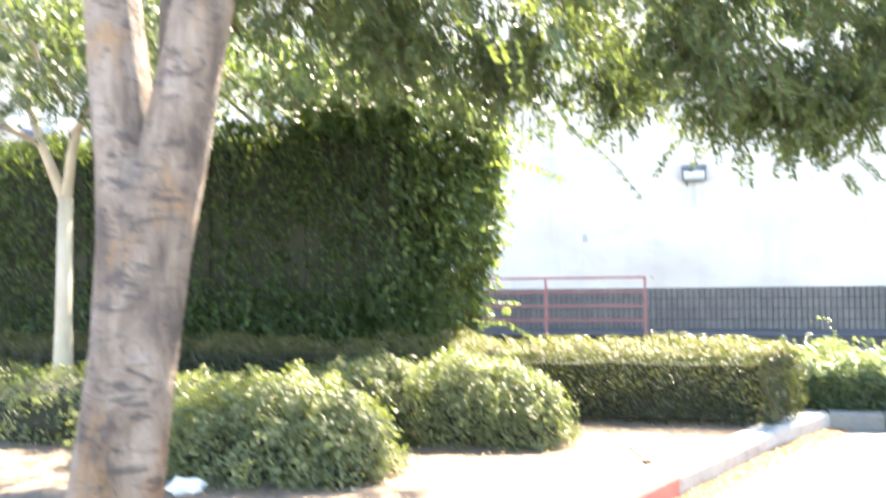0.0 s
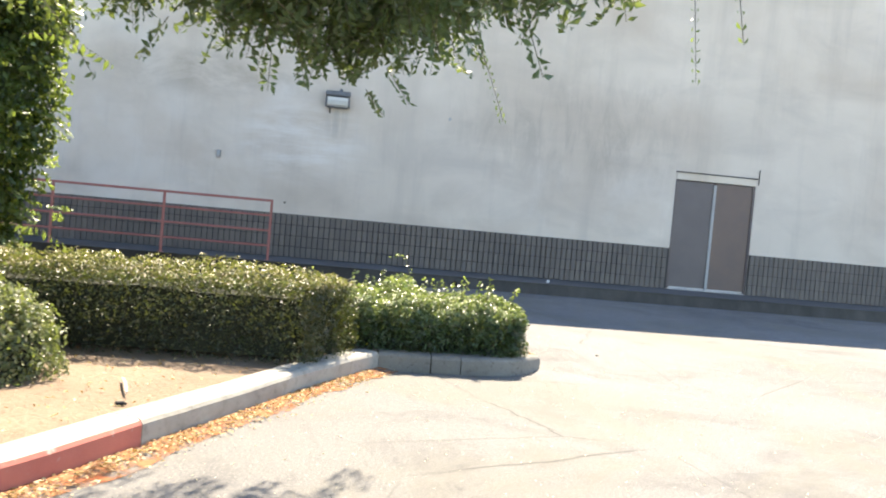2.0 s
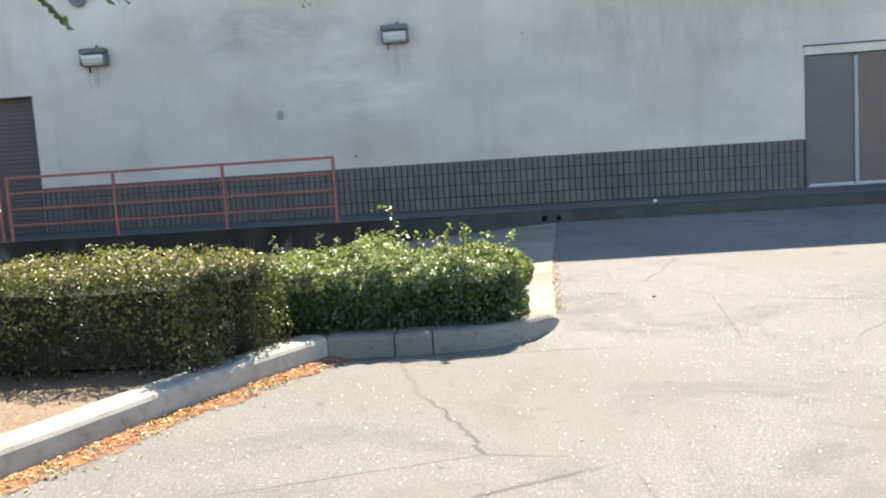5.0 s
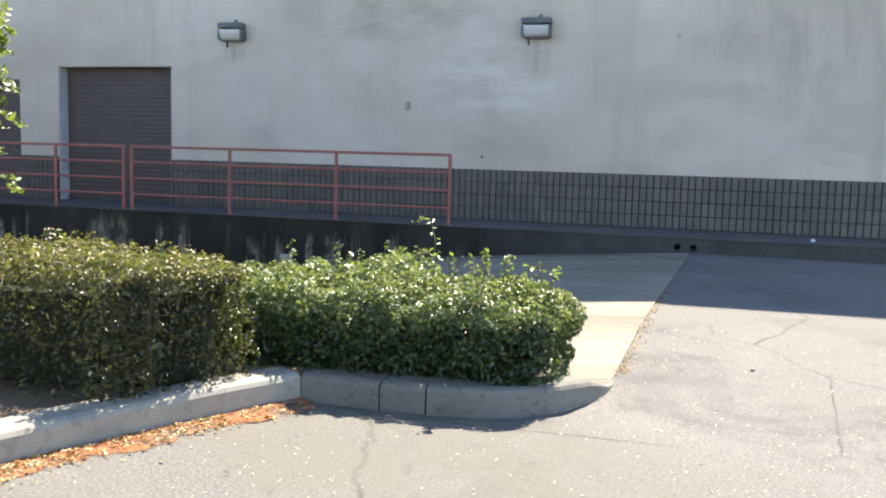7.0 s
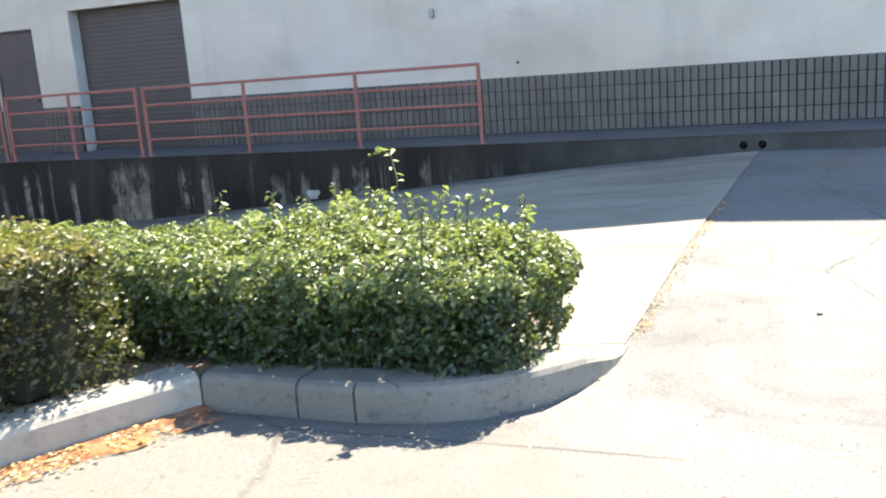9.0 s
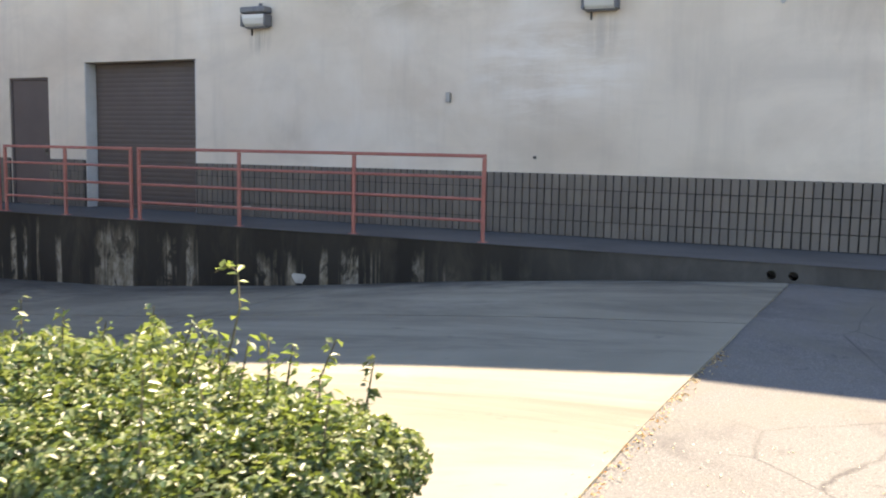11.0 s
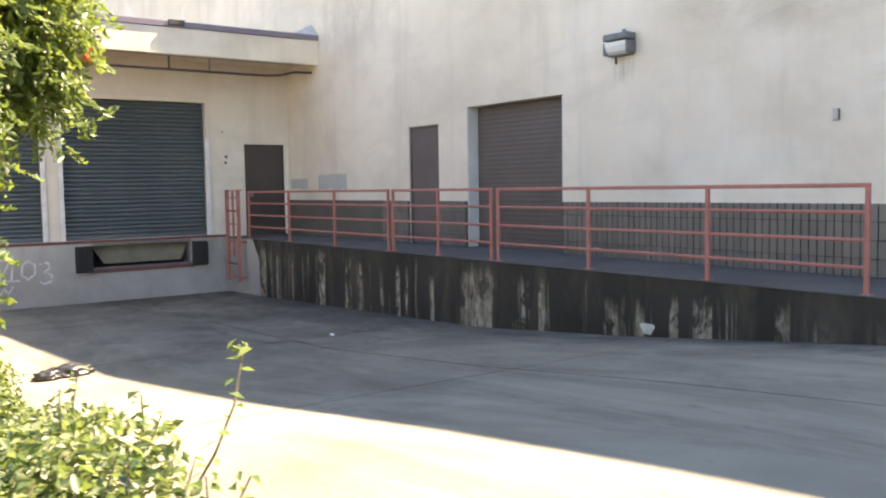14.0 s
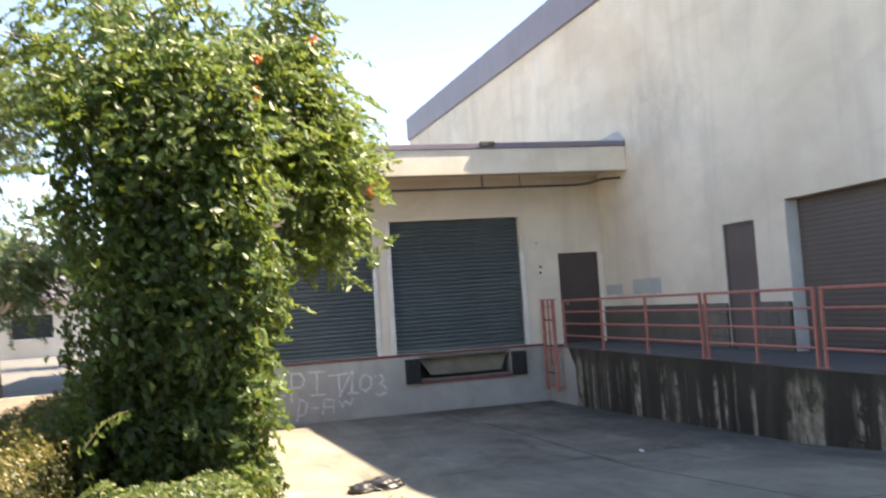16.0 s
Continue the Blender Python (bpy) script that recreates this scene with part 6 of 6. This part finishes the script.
# ---- litter and small things ----
rng = np.random.default_rng(101)
ps = []
for _ in range(3200):
    i = rng.integers(red_end - 24, len(line) - 1)
    p = line[i]
    d = (line[i + 1] - line[i - 1]).normalized()
    out = Vector((d.y, -d.x, 0))
    q = p + d * rng.uniform(-0.06, 0.06) + out * (0.01 + abs(rng.normal(0, 0.10)))
    ps.append((q.x, q.y, ground_z(q.x, q.y) + 0.006 + rng.uniform(0, 0.012)))
tagged(leaf_mesh("leaf_litter", ps, [(0, 0, 1)] * len(ps), 0.026, 0.5, 0.25, 0, 102, LITTER_M), "orange and yellow dry leaves swept against the kerb", "leaf litter", kind="stuff")
ps = [(rng.uniform(-0.5, 8.5), rng.uniform(2.0, 11.5)) for _ in range(4200)]
ps = [(x, y, ground_z(x, y) + 0.005) for x, y in ps if x > bed_right(y) + 0.3]
tagged(leaf_mesh("fallen_petals", ps, [(0, 0, 1)] * len(ps), 0.015, 0.5, 0.2, 0, 103, FLECK_M), "pale dry petals scattered on the asphalt", "leaf litter", kind="stuff")
ps = [(rng.uniform(-4, 2.0), rng.uniform(2.0, 8.2)) for _ in range(2600)]
ps = [(x, y, 0.135 + 0.02 * noise.noise(Vector((x * 1.3, y * 1.3, 0)))) for x, y in ps if x < bed_right(y) - 0.1]
tagged(leaf_mesh("bed_litter", ps, [(0, 0, 1)] * len(ps), 0.028, 0.5, 0.4, 0, 104, LITTER_M), "dry leaves and chips on the soil", "leaf litter", kind="stuff")
ps = []
for _ in range(500):
    y = rng.uniform(9.7, 13.5)
    ps.append((seam_x(y) + rng.normal(0.01, 0.03), y, 0.012))
tagged(leaf_mesh("seam_litter", ps, [(0, 0, 1)] * len(ps), 0.022, 0.5, 0.3, 0, 105, LITTER_M), "dry reddish leaves caught in the pavement joint", "leaf litter", kind="stuff")
bm = bmesh.new()
gl = [p for p in line[red_end - 30 :]]
prev = None
for i, p in enumerate(gl):
    d = (gl[min(i + 1, len(gl) - 1)] - gl[max(i - 1, 0)]).normalized()
    out = Vector((d.y, -d.x, 0))
    w = 0.19 + 0.09 * noise.noise(p * 2.5)
    row = [bm.verts.new(p + out * 0.004 + Vector((0, 0, 0.012))), bm.verts.new(p + out * w * 0.6 + Vector((0, 0, 0.009))), bm.verts.new(p + out * w + Vector((0, 0, 0.0045)))]
    if prev:
        for k in range(2):
            bm.faces.new((prev[k], prev[k + 1], row[k + 1], row[k]))
    prev = row
tagged(part("gutter_dust", bm, GUTTER_M), "rust-orange dust drift along the foot of the kerb", "dust", kind="structure")

bm = bmesh.new()
for cx, cy, rx, ry, rz in ((-6.10, 11.42, 0.17, 0.24, 0.10), (-5.98, 11.12, 0.11, 0.16, 0.07), (-6.2, 11.24, 0.12, 0.13, 0.06)):
    for v in bmesh.ops.create_icosphere(bm, subdivisions=4, radius=1.0)["verts"]:
        w = 1 + 0.30 * noise.noise(v.co * 2.2 + Vector((cx * 9, cy * 9, 0))) + 0.10 * noise.noise(v.co * 6)
        v.co = Vector((cx + v.co.x * rx * w, cy + v.co.y * ry * w, fall(cx) + 0.045 + max(-0.04, v.co.z * rz * w)))
rag = part("rag", bm, RAG_M, smooth=True)
tagged(rag, "crumpled black cloth lying on the concrete apron", "rag")


def scrap(name, label, x, y, z, sx, sy, sz, material, seed, turn=0.0):
    bm = bmesh.new()
    made = bmesh.ops.create_icosphere(bm, subdivisions=2, radius=1.0)["verts"]
    for v in made:
        w = 1 + 0.5 * noise.noise(v.co * 1.8 + Vector((seed, 0, 0)))
        u = Matrix.Rotation(turn, 3, "Z") @ Vector((v.co.x * sx * w, v.co.y * sy * w, v.co.z * sz * w))
        v.co = Vector((x, y, z + sz * 0.8)) + u
    return tagged(part(name, bm, material), label, "litter")


scrap("litter_scrap", "small black scrap on the soil by the kerb", 0.56, 6.30, 0.115, 0.035, 0.02, 0.012, BLACK, 3)
scrap("paper_scrap", "crumpled white paper at the foot of the shrub", -1.95, 4.98, 0.12, 0.10, 0.05, 0.05, PAPER, 5, 0.6)
scrap("paper_scrap", "small white paper scrap on the concrete apron", -6.6, 15.2, fall(-6.6), 0.05, 0.03, 0.02, PAPER, 7)
scrap("paper_scrap", "small white paper scrap on the walkway", 5.6, 17.5, DECK_Z + 0.012, 0.03, 0.02, 0.03, PAPER, 8)
scrap("litter_scrap", "small dark scrap on the asphalt", 4.4, 10.2, 0.0, 0.015, 0.01, 0.006, BLACK, 9)
tagged(part("stick", tube([(0.43, 6.89, 0.135), (0.49, 6.7, 0.15), (0.54, 6.52, 0.135)], 0.008, 6), STUCCO_TRIM), "short pale stick lying on the soil", "stick")
lid = thing("valve_box", (-0.72, 3.82, 0.11), "round green plastic valve box lid in the soil", "valve box")
part("lid", disc((-0.72, 3.82, 0.11), (0, 0, 1), 0.13, 0.035, 28), GREEN_LID, lid)
part("rim", disc((-0.72, 3.82, 0.09), (0, 0, 1), 0.155, 0.04, 28), GREEN_LID, lid)

# ---- dark brick plinth, laid last ----
plinth = thing("plinth", (0, FACE_Y, DECK_Z), "band of dark stacked upright bricks along the foot of the wall", "brick band", kind="structure")
runs = [(-10.85, px0 - 0.003), (px1 + 0.003, rx0 - 0.003), (rx1 + 0.003, dx0 - 0.003), (dx1 + 0.003, 24.0)]
Z0, Z1, PITCH = DECK_Z + 0.013, 1.092, 0.1065
for a, b in runs:
    part("mortar_bed", box(a, b, FACE_Y - 0.018, FACE_Y - 0.002, Z0, Z1 - 0.012), MORTAR, plinth)
for a, b in ((DOCK_X + 0.004, -10.86),):
    part("plain_band", box(a, b, FACE_Y - 0.035, FACE_Y - 0.002, Z0, Z1, 0.006), BAND_PLAIN, plinth, "smooth dark painted band")
part("plain_band", box(24.0, 39.9, FACE_Y - 0.035, FACE_Y - 0.002, Z0, Z1, 0.006), BAND_PLAIN, plinth, "smooth dark painted band")
ROW_H = (Z1 - Z0) / 4


def brick_at(bm, x, z, dy=0.0):
    box(x + 0.008, x + PITCH - 0.008, FACE_Y - 0.055 + dy, FACE_Y - 0.016, z + 0.005, z + ROW_H - 0.005, 0.0, bm)


brick_bm = bmesh.new()
box(0.008, PITCH - 0.008, -0.0585, 0.0, 0.005, ROW_H - 0.005, 0.004, brick_bm)
brick_mesh = mesh_of(brick_bm, "brick")
brick_mesh.materials.append(BRICK)
rest = bmesh.new()
rr = random.Random(5)
for a, b in runs:
    n = int((b - a) / PITCH)
    for k in range(n):
        x = a + k * PITCH + (b - a - n * PITCH) / 2
        for r in range(4):
            z = Z0 + r * ROW_H
            if -0.4 < x < 7.5:
                ob = new("brick", brick_mesh)
                ob.matrix_basis = Matrix.Translation((x, FACE_Y - 0.016 + rr.uniform(-0.006, 0.004), z))
                ob.parent = plinth
                ob.matrix_parent_inverse = plinth.matrix_basis.inverted()
            else:
                brick_at(rest, x, z, rr.uniform(-0.006, 0.004))
tagged(part("bricks", rest, BRICK, plinth), kind="stuff")
